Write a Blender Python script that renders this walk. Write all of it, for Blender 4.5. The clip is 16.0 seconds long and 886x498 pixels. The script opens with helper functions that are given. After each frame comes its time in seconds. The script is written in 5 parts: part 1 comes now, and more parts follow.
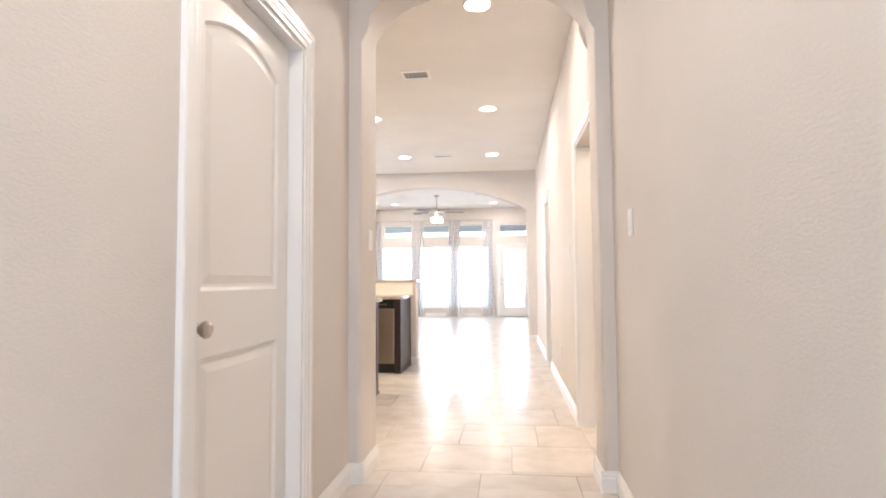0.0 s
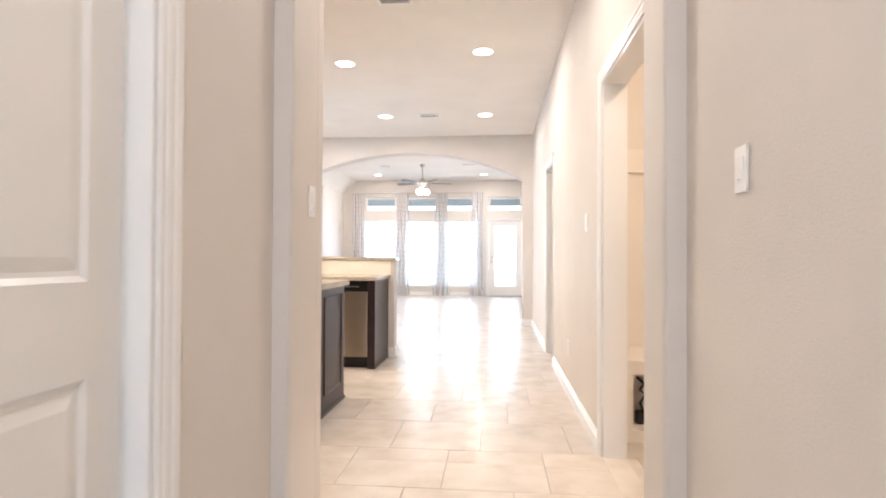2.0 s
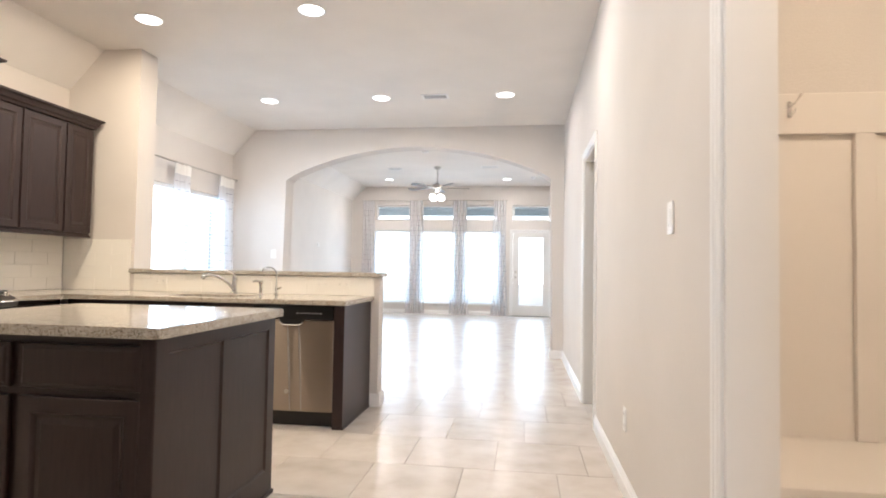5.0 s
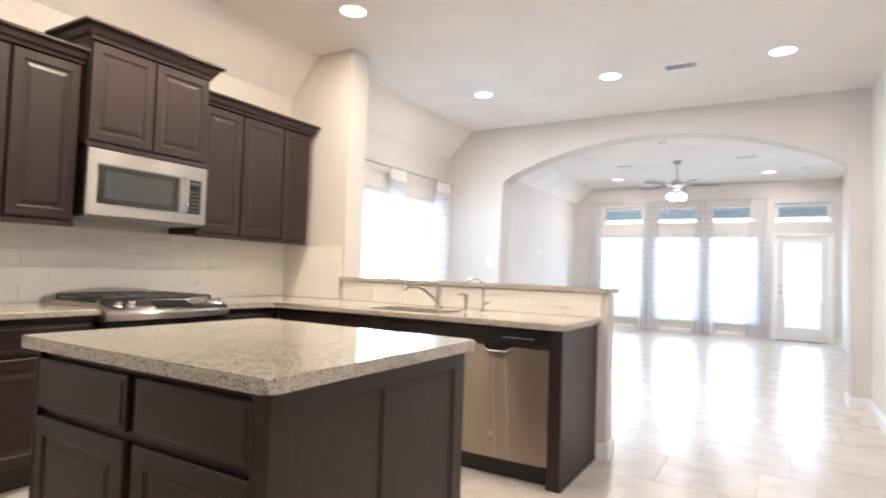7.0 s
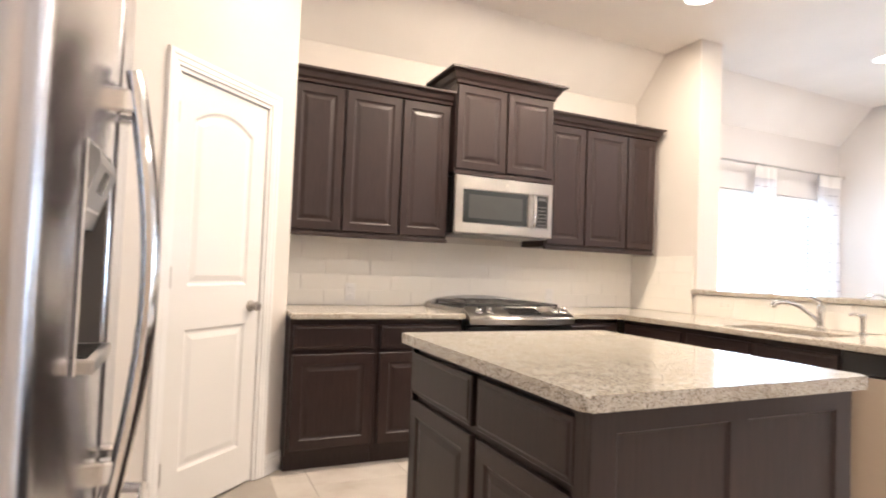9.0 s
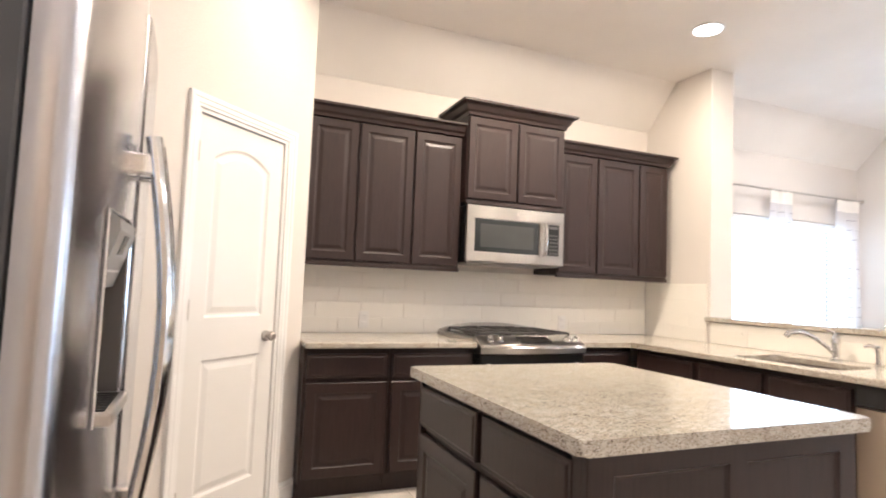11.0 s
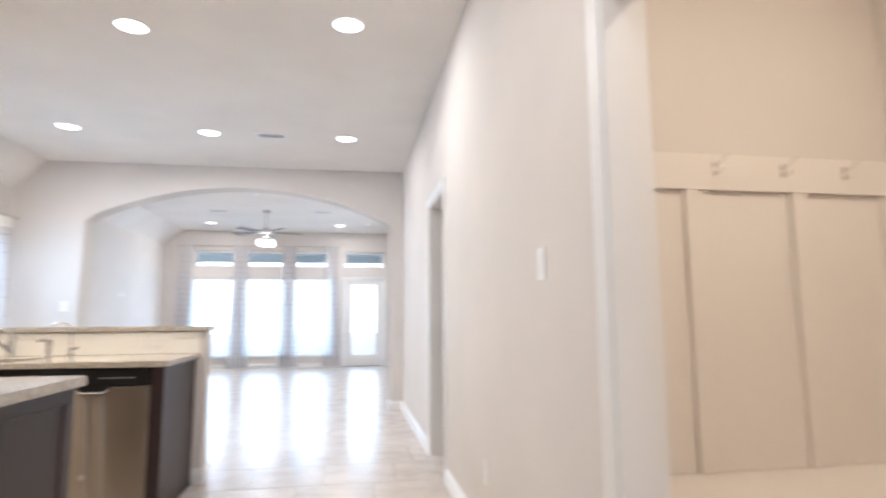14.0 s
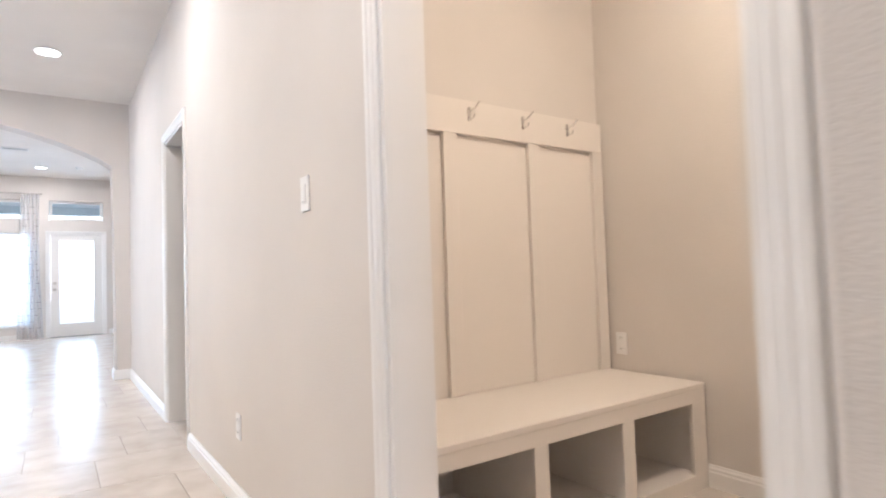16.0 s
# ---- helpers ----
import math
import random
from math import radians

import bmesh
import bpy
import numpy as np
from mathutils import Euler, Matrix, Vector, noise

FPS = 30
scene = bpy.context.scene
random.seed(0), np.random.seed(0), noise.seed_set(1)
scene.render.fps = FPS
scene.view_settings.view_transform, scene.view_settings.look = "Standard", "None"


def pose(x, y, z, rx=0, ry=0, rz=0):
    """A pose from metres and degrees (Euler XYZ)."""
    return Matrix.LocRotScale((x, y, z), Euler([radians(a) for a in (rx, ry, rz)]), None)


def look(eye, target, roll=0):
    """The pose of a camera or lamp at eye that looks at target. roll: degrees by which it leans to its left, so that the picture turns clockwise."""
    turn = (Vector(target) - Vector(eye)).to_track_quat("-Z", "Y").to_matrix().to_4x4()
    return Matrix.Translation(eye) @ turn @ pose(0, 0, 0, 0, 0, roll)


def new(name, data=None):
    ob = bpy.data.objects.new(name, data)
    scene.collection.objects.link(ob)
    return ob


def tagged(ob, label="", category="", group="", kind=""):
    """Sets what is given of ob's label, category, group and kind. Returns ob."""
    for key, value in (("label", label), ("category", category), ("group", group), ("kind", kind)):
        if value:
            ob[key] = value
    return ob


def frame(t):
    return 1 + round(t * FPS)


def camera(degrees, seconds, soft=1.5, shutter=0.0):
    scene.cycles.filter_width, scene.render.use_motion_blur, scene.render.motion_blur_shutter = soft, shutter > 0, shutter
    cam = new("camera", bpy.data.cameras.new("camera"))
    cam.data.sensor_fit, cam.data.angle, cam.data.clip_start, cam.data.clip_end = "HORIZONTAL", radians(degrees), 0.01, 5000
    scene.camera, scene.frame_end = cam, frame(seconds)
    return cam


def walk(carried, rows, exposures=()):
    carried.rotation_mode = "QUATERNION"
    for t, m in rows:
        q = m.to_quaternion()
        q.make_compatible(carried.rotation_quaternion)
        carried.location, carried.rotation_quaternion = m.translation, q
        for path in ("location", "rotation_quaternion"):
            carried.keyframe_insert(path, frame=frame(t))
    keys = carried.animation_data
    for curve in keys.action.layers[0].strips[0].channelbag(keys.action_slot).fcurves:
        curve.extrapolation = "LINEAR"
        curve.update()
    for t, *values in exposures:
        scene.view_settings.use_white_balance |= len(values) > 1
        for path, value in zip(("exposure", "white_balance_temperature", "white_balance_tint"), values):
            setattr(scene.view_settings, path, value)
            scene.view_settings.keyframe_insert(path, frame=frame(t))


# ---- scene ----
cam = camera(76.4, 16.0, 1.9, 0.5)
PATH = [
    (0, (0.521, 0.541, 1.075), (0.294, 2.525, 1.187), -0.4),
    (0.5, (0.504, 0.784, 1.092), (0.271, 2.767, 1.198), -0.1),
    (1, (0.449, 1.074, 1.09), (0.26, 3.065, 1.105), 0.1),
    (1.5, (0.413, 1.304, 1.085), (0.226, 3.295, 1.108), 0.3),
    (2, (0.44, 1.611, 1.103), (0.256, 3.602, 1.129), 0.3),
    (2.5, (0.469, 1.87, 1.117), (0.279, 3.861, 1.151), 0.4),
    (3, (0.49, 2.185, 1.126), (0.29, 4.174, 1.166), 0.7),
    (5.5, (0.5, 3.47, 1.127), (0.15, 5.437, 1.212), 1.1),
    (6, (0.387, 3.736, 1.133), (-0.188, 5.65, 1.221), 1.3),
    (6.5, (0.309, 3.91, 1.137), (-0.478, 5.746, 1.221), 1.6),
    (7, (0.261, 4.062, 1.164), (-0.756, 5.782, 1.243), 1.9),
    (7.5, (0.221, 4.199, 1.159), (-1.078, 5.717, 1.247), 1.7),
    (8, (0.245, 4.207, 1.16), (-1.31, 5.461, 1.24), 2.0),
    (8.5, (0.267, 4.194, 1.168), (-1.458, 5.204, 1.24), 2.2),
    (9, (0.268, 4.163, 1.17), (-1.553, 4.986, 1.242), 2.2),
    (9.2, (0.27, 4.159, 1.173), (-1.581, 4.912, 1.249), 2.2),
    (10, (0.3, 4.165, 1.195), (-1.594, 4.801, 1.291), 2.3),
    (10.7, (0.327, 4.172, 1.222), (-1.547, 4.861, 1.348), 2.3),
    (11.3, (0.347, 4.175, 1.246), (-1.46, 5.017, 1.403), 2.2),
    (11.5, (0.353, 4.173, 1.252), (-1.429, 5.062, 1.438), 2.2),
    (12, (0.342, 4.09, 1.217), (-1.273, 5.245, 1.46), 2.1),
    (12.5, (0.374, 3.979, 1.179), (-0.863, 5.529, 1.439), 1.5),
    (13, (0.405, 3.794, 1.178), (-0.389, 5.609, 1.448), 0.9),
    (13.5, (0.412, 3.6, 1.163), (0.098, 5.562, 1.404), 0.3),
    (14, (0.346, 3.401, 1.135), (0.675, 5.359, 1.379), -0.4),
    (14.5, (0.304, 3.259, 1.067), (1.084, 5.09, 1.266), -1.5),
    (15, (0.316, 3.207, 1.037), (1.377, 4.894, 1.2), -2.0),
    (15.5, (0.325, 3.282, 1.04), (1.477, 4.913, 1.16), -2.1),
    (16, (0.338, 3.535, 1.048), (1.475, 5.179, 1.132), -1.9),
]
EXPOSURE = [(0, -0.02, 6400, 12), (3, -0.09, 6300, 11), (5.5, -0.36, 6050, 9), (7, -0.25, 5950, 9), (7.5, -0.18, 5950, 9), (8, -0.02, 6050, 10), (8.5, 0.02, 6120, 11), (9, 0.07, 6080, 12),
            (11.5, -0.02, 5900, 10), (12, -0.06, 5780, 9), (12.5, -0.06, 5680, 9), (13, -0.25, 5700, 9), (14, -0.37, 5700, 9), (14.5, -0.36, 5800, 9), (15, -0.31, 5820, 10), (16, -0.24, 5720, 10)]
walk(cam, [(t, look(eye, target, roll)) for t, eye, target, roll in PATH], EXPOSURE)

# ---- world and large lights ----
world = bpy.data.worlds.new("world")
scene.world = world
world.use_nodes = True
_wn = world.node_tree.nodes
_sky = _wn.new("ShaderNodeTexSky")
_sky.sky_type = "NISHITA"
_sky.sun_disc = False
_sky.sun_elevation, _sky.sun_rotation = radians(50), radians(200)
_wn["Background"].inputs["Strength"].default_value = 0.15
world.node_tree.links.new(_sky.outputs[0], _wn["Background"].inputs["Color"])

WARM = (1.0, 0.912, 0.835)
KITCHEN = (1.0, 0.815, 0.60)
DAY = (0.53, 0.76, 1.0)
CAN_W, WALK_W, HALL_FILL_W, WIN_W, DINE_W, MUD_W, FAN_W, ENTRY_W = 25.0, 12.5, 20.0, 120.0, 74.0, 40.0, 20.0, 34.0
CEIL, LIV_CEIL = 3.05, 3.235
XW, YP = -3.58, 7.74          # kitchen outer wall, peninsula wall
XR, XR2 = 1.035, 1.165         # long right wall, its two faces
YA, YB = 10.67, 10.93         # wide arch wall
YF = 17.33                    # far window wall


def area_light(name, m, sx, sy, watts, colour, shape="RECTANGLE", spread=180):
    li = bpy.data.lights.new(name, "AREA")
    li.shape, li.size, li.size_y, li.energy, li.color, li.spread = shape, sx, sy, watts, colour, radians(spread)
    ob = new(name, li)
    ob.matrix_world = m
    return ob


_sun = bpy.data.lights.new("sun", "SUN")
_sun.energy, _sun.angle, _sun.color = 4.0, radians(0.5), (1.0, 0.95, 0.88)
new("sun", _sun).matrix_world = look((0, -20, 25), (0, 0, 0))

LOWER_WINDOWS = [(-3.24, -2.34), (-2.06, -1.17), (-0.95, -0.06)]
for _a, _b in LOWER_WINDOWS:
    area_light("window_daylight", look(((_a + _b) / 2, YF + 0.066, 1.19), ((_a + _b) / 2, 0, 1.19)), _b - _a, 1.80, WIN_W / 3, DAY)
area_light("window_daylight", look((0.73, YF + 0.048, 1.13), (0.73, 0, 1.13)), 0.64, 1.68, WIN_W / 4, DAY)
area_light("window_daylight", look((0.36, -1.63, 1.25), (0.36, 3, 1.25)), 0.80, 1.70, ENTRY_W, DAY)
area_light("window_daylight", look((XW - 0.066, 9.335, 1.46), (0, 9.335, 1.46)), 2.15, 1.21, DINE_W, DAY)

# ---- materials ----


def nodes_of(name):
    m = bpy.data.materials.new(name)
    m.use_nodes = True
    t = m.node_tree
    return m, t, t.nodes["Principled BSDF"]


def noise_at(t, scale, detail=4.0, rough=0.5, vec=None, stretch=None):
    co = t.nodes.new("ShaderNodeTexCoord")
    src = co.outputs["Object"]
    if stretch:
        mp = t.nodes.new("ShaderNodeMapping")
        mp.inputs["Scale"].default_value = stretch
        t.links.new(src, mp.inputs["Vector"])
        src = mp.outputs["Vector"]
    n = t.nodes.new("ShaderNodeTexNoise")
    n.inputs["Scale"].default_value, n.inputs["Detail"].default_value, n.inputs["Roughness"].default_value = scale, detail, rough
    t.links.new(src, n.inputs["Vector"])
    return n.outputs["Fac"], src


def ramp(t, fac, stops):
    r = t.nodes.new("ShaderNodeValToRGB")
    while len(r.color_ramp.elements) < len(stops):
        r.color_ramp.elements.new(0.5)
    for e, (p, c) in zip(r.color_ramp.elements, stops):
        e.position, e.color = p, (*c, 1)
    t.links.new(fac, r.inputs["Fac"])
    return r.outputs["Color"]


def bump(t, b, fac, strength, dist):
    n = t.nodes.new("ShaderNodeBump")
    n.inputs["Strength"].default_value, n.inputs["Distance"].default_value = strength, dist
    t.links.new(fac, n.inputs["Height"])
    t.links.new(n.outputs["Normal"], b.inputs["Normal"])


def mixrgb(t, fac, a, b, mode="MIX"):
    n = t.nodes.new("ShaderNodeMix")
    n.data_type, n.blend_type = "RGBA", mode
    for sock, v in ((n.inputs["Factor"], fac), (n.inputs["A"], a), (n.inputs["B"], b)):
        if isinstance(v, (int, float)):
            sock.default_value = v
        elif isinstance(v, tuple):
            sock.default_value = (*v, 1)
        else:
            t.links.new(v, sock)
    return n.outputs["Result"]


def painted(name, colour, rough, relief=0.0, scale=60, dist=0.002, vary=0.04, stretch=None, trowel=False):
    m, t, b = nodes_of(name)
    f, _ = noise_at(t, 1.3, 3)
    lo, hi = tuple(c * (1 - vary) for c in colour), tuple(min(1, c * (1 + vary)) for c in colour)
    t.links.new(ramp(t, f, [(0.3, lo), (0.7, hi)]), b.inputs["Base Color"])
    b.inputs["Roughness"].default_value = rough
    if relief:
        g, _ = noise_at(t, scale, 5, 0.6, stretch=stretch)
        if trowel:
            flat = t.nodes.new("ShaderNodeMapRange")
            flat.interpolation_type = "SMOOTHSTEP"
            flat.inputs["From Min"].default_value, flat.inputs["From Max"].default_value = 0.40, 0.60
            t.links.new(g, flat.inputs["Value"])
            g = flat.outputs[0]
        bump(t, b, g, relief, dist)
    return m


WALL = painted("wall_paint", (0.70, 0.652, 0.608), 0.75, 0.24, 105, 0.0025, stretch=(0.9, 0.9, 1.4), trowel=True)
CEILING = painted("ceiling_paint", (0.84, 0.795, 0.748), 0.85, 0.35, 70, 0.003)
TRIM = painted("trim_paint", (0.83, 0.81, 0.79), 0.28, 0.05, 30, 0.001, 0.02)
DOOR = painted("door_paint", (0.80, 0.775, 0.745), 0.30, 0.08, 40, 0.001, 0.02)
BENCH = painted("bench_paint", (0.78, 0.73, 0.68), 0.40, 0.05, 40, 0.001, 0.02)
PLASTIC = painted("white_plastic", (0.86, 0.84, 0.82), 0.30)
PORCH = painted("porch_paint", (0.64, 0.72, 0.76), 0.7)


def wood(name, dark, light):
    m, t, b = nodes_of(name)
    g, _ = noise_at(t, 14, 6, 0.65, stretch=(6, 6, 0.5))
    h, _ = noise_at(t, 2.0, 3)
    c = ramp(t, g, [(0.3, dark), (0.75, light)])
    t.links.new(mixrgb(t, ramp(t, h, [(0.3, (0, 0, 0)), (0.8, (0.35, 0.35, 0.35))]), c, tuple(v * 1.35 for v in light)), b.inputs["Base Color"])
    b.inputs["Roughness"].default_value = 0.40
    b.inputs["Specular IOR Level"].default_value = 0.40
    bump(t, b, g, 0.12, 0.001)
    return m


CAB = wood("espresso_wood", (0.0175, 0.0095, 0.0086), (0.035, 0.0195, 0.0172))


def granite():
    m, t, b = nodes_of("speckled_granite")
    co = t.nodes.new("ShaderNodeTexCoord")
    v = t.nodes.new("ShaderNodeTexVoronoi")
    v.inputs["Scale"].default_value = 300
    t.links.new(co.outputs["Object"], v.inputs["Vector"])
    sep = t.nodes.new("ShaderNodeSeparateColor")
    t.links.new(v.outputs["Color"], sep.inputs["Color"])
    base = ramp(t, sep.outputs["Red"], [(0.0, (0.09, 0.072, 0.056)), (0.12, (0.26, 0.222, 0.176)), (0.24, (0.46, 0.418, 0.35)), (0.72, (0.545, 0.508, 0.44)), (1.0, (0.66, 0.635, 0.585))])
    n, _ = noise_at(t, 22, 5, 0.7)
    spot = ramp(t, n, [(0.42, (1, 1, 1)), (0.62, (0.86, 0.82, 0.78))])
    t.links.new(mixrgb(t, 1.0, base, spot, "MULTIPLY"), b.inputs["Base Color"])
    b.inputs["Roughness"].default_value = 0.10
    return m


GRANITE = granite()


def steel(name, colour, rough, stretch, brushed=0.98):
    m, t, b = nodes_of(name)
    g, _ = noise_at(t, 30, 4, 0.6, stretch=stretch)
    t.links.new(ramp(t, g, [(0.2, tuple(c * 0.9 for c in colour)), (0.8, colour)]), b.inputs["Base Color"])
    b.inputs["Metallic"].default_value = 1.0
    b.inputs["Roughness"].default_value = rough
    bump(t, b, g, 0.06, 0.0005)
    if rough > 0.2:
        tan = t.nodes.new("ShaderNodeTangent")
        tan.direction_type, tan.axis = "RADIAL", "Z"
        t.links.new(tan.outputs[0], b.inputs["Tangent"])
        b.inputs["Anisotropic"].default_value, b.inputs["Anisotropic Rotation"].default_value = brushed, 0.25
    return m


STEEL = steel("brushed_steel", (0.46, 0.435, 0.41), 0.31, (0.6, 0.6, 30))
BRONZE = steel("warm_brushed_steel", (0.38, 0.315, 0.26), 0.30, (0.6, 0.6, 30))
CHROME = steel("chrome", (0.80, 0.79, 0.78), 0.10, (1, 1, 1))
NICKEL = steel("satin_nickel", (0.56, 0.52, 0.48), 0.28, (1, 1, 1))


def plain(name, colour, rough, metal=0.0):
    m, t, b = nodes_of(name)
    f, _ = noise_at(t, 9, 3)
    t.links.new(ramp(t, f, [(0.3, tuple(c * 0.92 for c in colour)), (0.7, colour)]), b.inputs["Base Color"])
    b.inputs["Roughness"].default_value, b.inputs["Metallic"].default_value = rough, metal
    return m


BLACK = plain("black_enamel", (0.018, 0.017, 0.017), 0.25)
IRON = plain("cast_iron", (0.05, 0.046, 0.044), 0.5)
DARKGLASS = plain("dark_glass", (0.03, 0.032, 0.032), 0.08)
SMOKE = plain("smoked_screen", (0.06, 0.062, 0.06), 0.12)
CASE = plain("dark_grey_steel", (0.06, 0.06, 0.064), 0.45)
FRIDGE = steel("dark_brushed_steel", (0.54, 0.535, 0.56), 0.22, (30, 30, 0.5), 0.55)
KEY = plain("dark_grey_print", (0.09, 0.088, 0.085), 0.4)
RECESS = plain("dark_brown_plastic", (0.07, 0.06, 0.055), 0.45)
GREYPLASTIC = plain("grey_plastic", (0.30, 0.29, 0.28), 0.4)
BLADE = plain("dark_fan_blade", (0.13, 0.10, 0.085), 0.5)
GROUT = plain("grout", (0.38, 0.335, 0.29), 0.85)
SPGROUT = plain("pale_grout", (0.80, 0.765, 0.715), 0.7)
LINE = plain("grey_print", (0.24, 0.23, 0.25), 0.8)
HEADING = plain("cream_heading", (0.80, 0.77, 0.72), 0.85)
BLIND = plain("white_vinyl", (0.86, 0.86, 0.85), 0.45)
CONCRETE = plain("pale_concrete", (0.70, 0.69, 0.66), 0.85)


def floor_tile():
    m, t, b = nodes_of("cream_porcelain")
    info = t.nodes.new("ShaderNodeObjectInfo")
    co = t.nodes.new("ShaderNodeTexCoord")
    add = t.nodes.new("ShaderNodeVectorMath")
    add.operation = "MULTIPLY_ADD"
    add.inputs[1].default_value = (1, 1, 1)
    cmb = t.nodes.new("ShaderNodeCombineXYZ")
    mul = t.nodes.new("ShaderNodeMath")
    mul.operation, mul.inputs[1].default_value = "MULTIPLY", 37.0
    t.links.new(info.outputs["Random"], mul.inputs[0])
    t.links.new(mul.outputs[0], cmb.inputs[2])
    t.links.new(co.outputs["Object"], add.inputs[0])
    t.links.new(cmb.outputs[0], add.inputs[2])
    n = t.nodes.new("ShaderNodeTexNoise")
    n.inputs["Scale"].default_value, n.inputs["Detail"].default_value = 5.0, 6.0
    t.links.new(add.outputs[0], n.inputs["Vector"])
    c = ramp(t, n.outputs["Fac"], [(0.25, (0.52, 0.455, 0.395)), (0.5, (0.60, 0.545, 0.49)), (0.8, (0.67, 0.62, 0.57))])
    shade = ramp(t, info.outputs["Random"], [(0.0, (0.93, 0.93, 0.93)), (1.0, (1, 1, 1))])
    t.links.new(mixrgb(t, 1.0, c, shade, "MULTIPLY"), b.inputs["Base Color"])
    r = t.nodes.new("ShaderNodeMapRange")
    r.inputs["To Min"].default_value, r.inputs["To Max"].default_value = 0.21, 0.28
    t.links.new(n.outputs["Fac"], r.inputs["Value"])
    t.links.new(r.outputs[0], b.inputs["Roughness"])
    b.inputs["Specular IOR Level"].default_value = 0.25
    bump(t, b, n.outputs["Fac"], 0.05, 0.002)
    return m


TILE = floor_tile()
SPLASH = painted("glazed_tile", (0.88, 0.845, 0.785), 0.34, 0.06, 12, 0.002, 0.02)


def glow(name, colour, strength):
    m, t, b = nodes_of(name)
    b.inputs["Base Color"].default_value = (*colour, 1)
    b.inputs["Emission Color"].default_value = (*colour, 1)
    b.inputs["Emission Strength"].default_value = strength
    return m


LAMPGLOW = glow("lamp_lens", (1.0, 0.95, 0.88), 7.0)
GLOBE = glow("frosted_globe", (1.0, 0.95, 0.88), 5.0)
SKYGLOW = glow("backdrop_glow", (0.95, 0.98, 1.0), 2.0)


def sheer():
    m, t, b = nodes_of("sheer_fabric")
    b.inputs["Base Color"].default_value = (0.80, 0.77, 0.77, 1)
    b.inputs["Roughness"].default_value = 0.9
    tr = t.nodes.new("ShaderNodeBsdfTransparent")
    tl = t.nodes.new("ShaderNodeBsdfTranslucent")
    tl.inputs["Color"].default_value = (0.80, 0.79, 0.80, 1)
    m1, m2 = t.nodes.new("ShaderNodeMixShader"), t.nodes.new("ShaderNodeMixShader")
    m1.inputs[0].default_value = 0.30
    t.links.new(b.outputs[0], m1.inputs[1])
    t.links.new(tl.outputs[0], m1.inputs[2])
    g, _ = noise_at(t, 260, 2, stretch=(1, 1, 1))
    mr = t.nodes.new("ShaderNodeMapRange")
    mr.inputs["To Min"].default_value, mr.inputs["To Max"].default_value = 0.60, 0.76
    t.links.new(g, mr.inputs["Value"])
    t.links.new(mr.outputs[0], m2.inputs[0])
    t.links.new(tr.outputs[0], m2.inputs[1])
    t.links.new(m1.outputs[0], m2.inputs[2])
    t.links.new(m2.outputs[0], t.nodes["Material Output"].inputs["Surface"])
    return m


SHEER = sheer()


def glass_pane():
    m, t, b = nodes_of("window_glass")
    b.inputs["Transmission Weight"].default_value = 1.0
    b.inputs["Roughness"].default_value = 0.0
    b.inputs["IOR"].default_value = 1.45
    return m


GLASS = glass_pane()

# ---- mesh helpers ----


def mesh_ob(name, bm, mat, parent=None, smooth=False):
    me = bpy.data.meshes.new(name)
    bmesh.ops.recalc_face_normals(bm, faces=bm.faces)
    bm.to_mesh(me)
    bm.free()
    me.materials.append(mat)
    if smooth:
        for p in me.polygons:
            p.use_smooth = True
        me.set_sharp_from_angle(angle=radians(35))
    ob = new(name, me)
    ob.parent = parent
    return ob


def part(name, bm, mat, parent, label="", smooth=False):
    return tagged(mesh_ob(name, bm, mat, parent, smooth), label)


def thing(name, x, y, z, rz, label, category, group="", kind=""):
    e = new(name)
    e.empty_display_size = 0.1
    e.matrix_world = pose(x, y, z, 0, 0, rz)
    return tagged(e, label, category, group, kind)


def structure(name, bm, mat, label="", category="", smooth=False):
    return tagged(mesh_ob(name, bm, mat, None, smooth), label, category, "", "structure")


def box(bm, x0, x1, y0, y1, z0, z1, bev=0.0, seg=2):
    vs = [bm.verts.new(p) for p in ((x0, y0, z0), (x1, y0, z0), (x1, y1, z0), (x0, y1, z0), (x0, y0, z1), (x1, y0, z1), (x1, y1, z1), (x0, y1, z1))]
    fs = [bm.faces.new([vs[i] for i in f]) for f in ((0, 3, 2, 1), (4, 5, 6, 7), (0, 1, 5, 4), (1, 2, 6, 5), (2, 3, 7, 6), (3, 0, 4, 7))]
    if bev:
        es = list({e for f in fs for e in f.edges})
        bmesh.ops.bevel(bm, geom=es, offset=bev, segments=seg, profile=0.5, affect="EDGES")
    return bm


def boxed(*a, **k):
    return box(bmesh.new(), *a, **k)


def sweep(bm, pts, radius, n=8, caps=True):
    """A round bar along a line of points; radius: a number, or one for each point."""
    pts = [Vector(p) for p in pts]
    rs = radius if isinstance(radius, (list, tuple)) else [radius] * len(pts)
    rings = []
    u = None
    for i, p in enumerate(pts):
        d = (pts[min(i + 1, len(pts) - 1)] - pts[max(i - 1, 0)]).normalized()
        if u is None:
            u = d.orthogonal().normalized()
        u = (u - d * u.dot(d)).normalized()
        v = d.cross(u)
        rings.append([bm.verts.new(p + (u * math.cos(2 * math.pi * k / n) + v * math.sin(2 * math.pi * k / n)) * rs[i]) for k in range(n)])
    for a, b in zip(rings, rings[1:]):
        for k in range(n):
            bm.faces.new((a[k], a[(k + 1) % n], b[(k + 1) % n], b[k]))
    if caps:
        bm.faces.new(rings[0][::-1])
        bm.faces.new(rings[-1])
    return bm


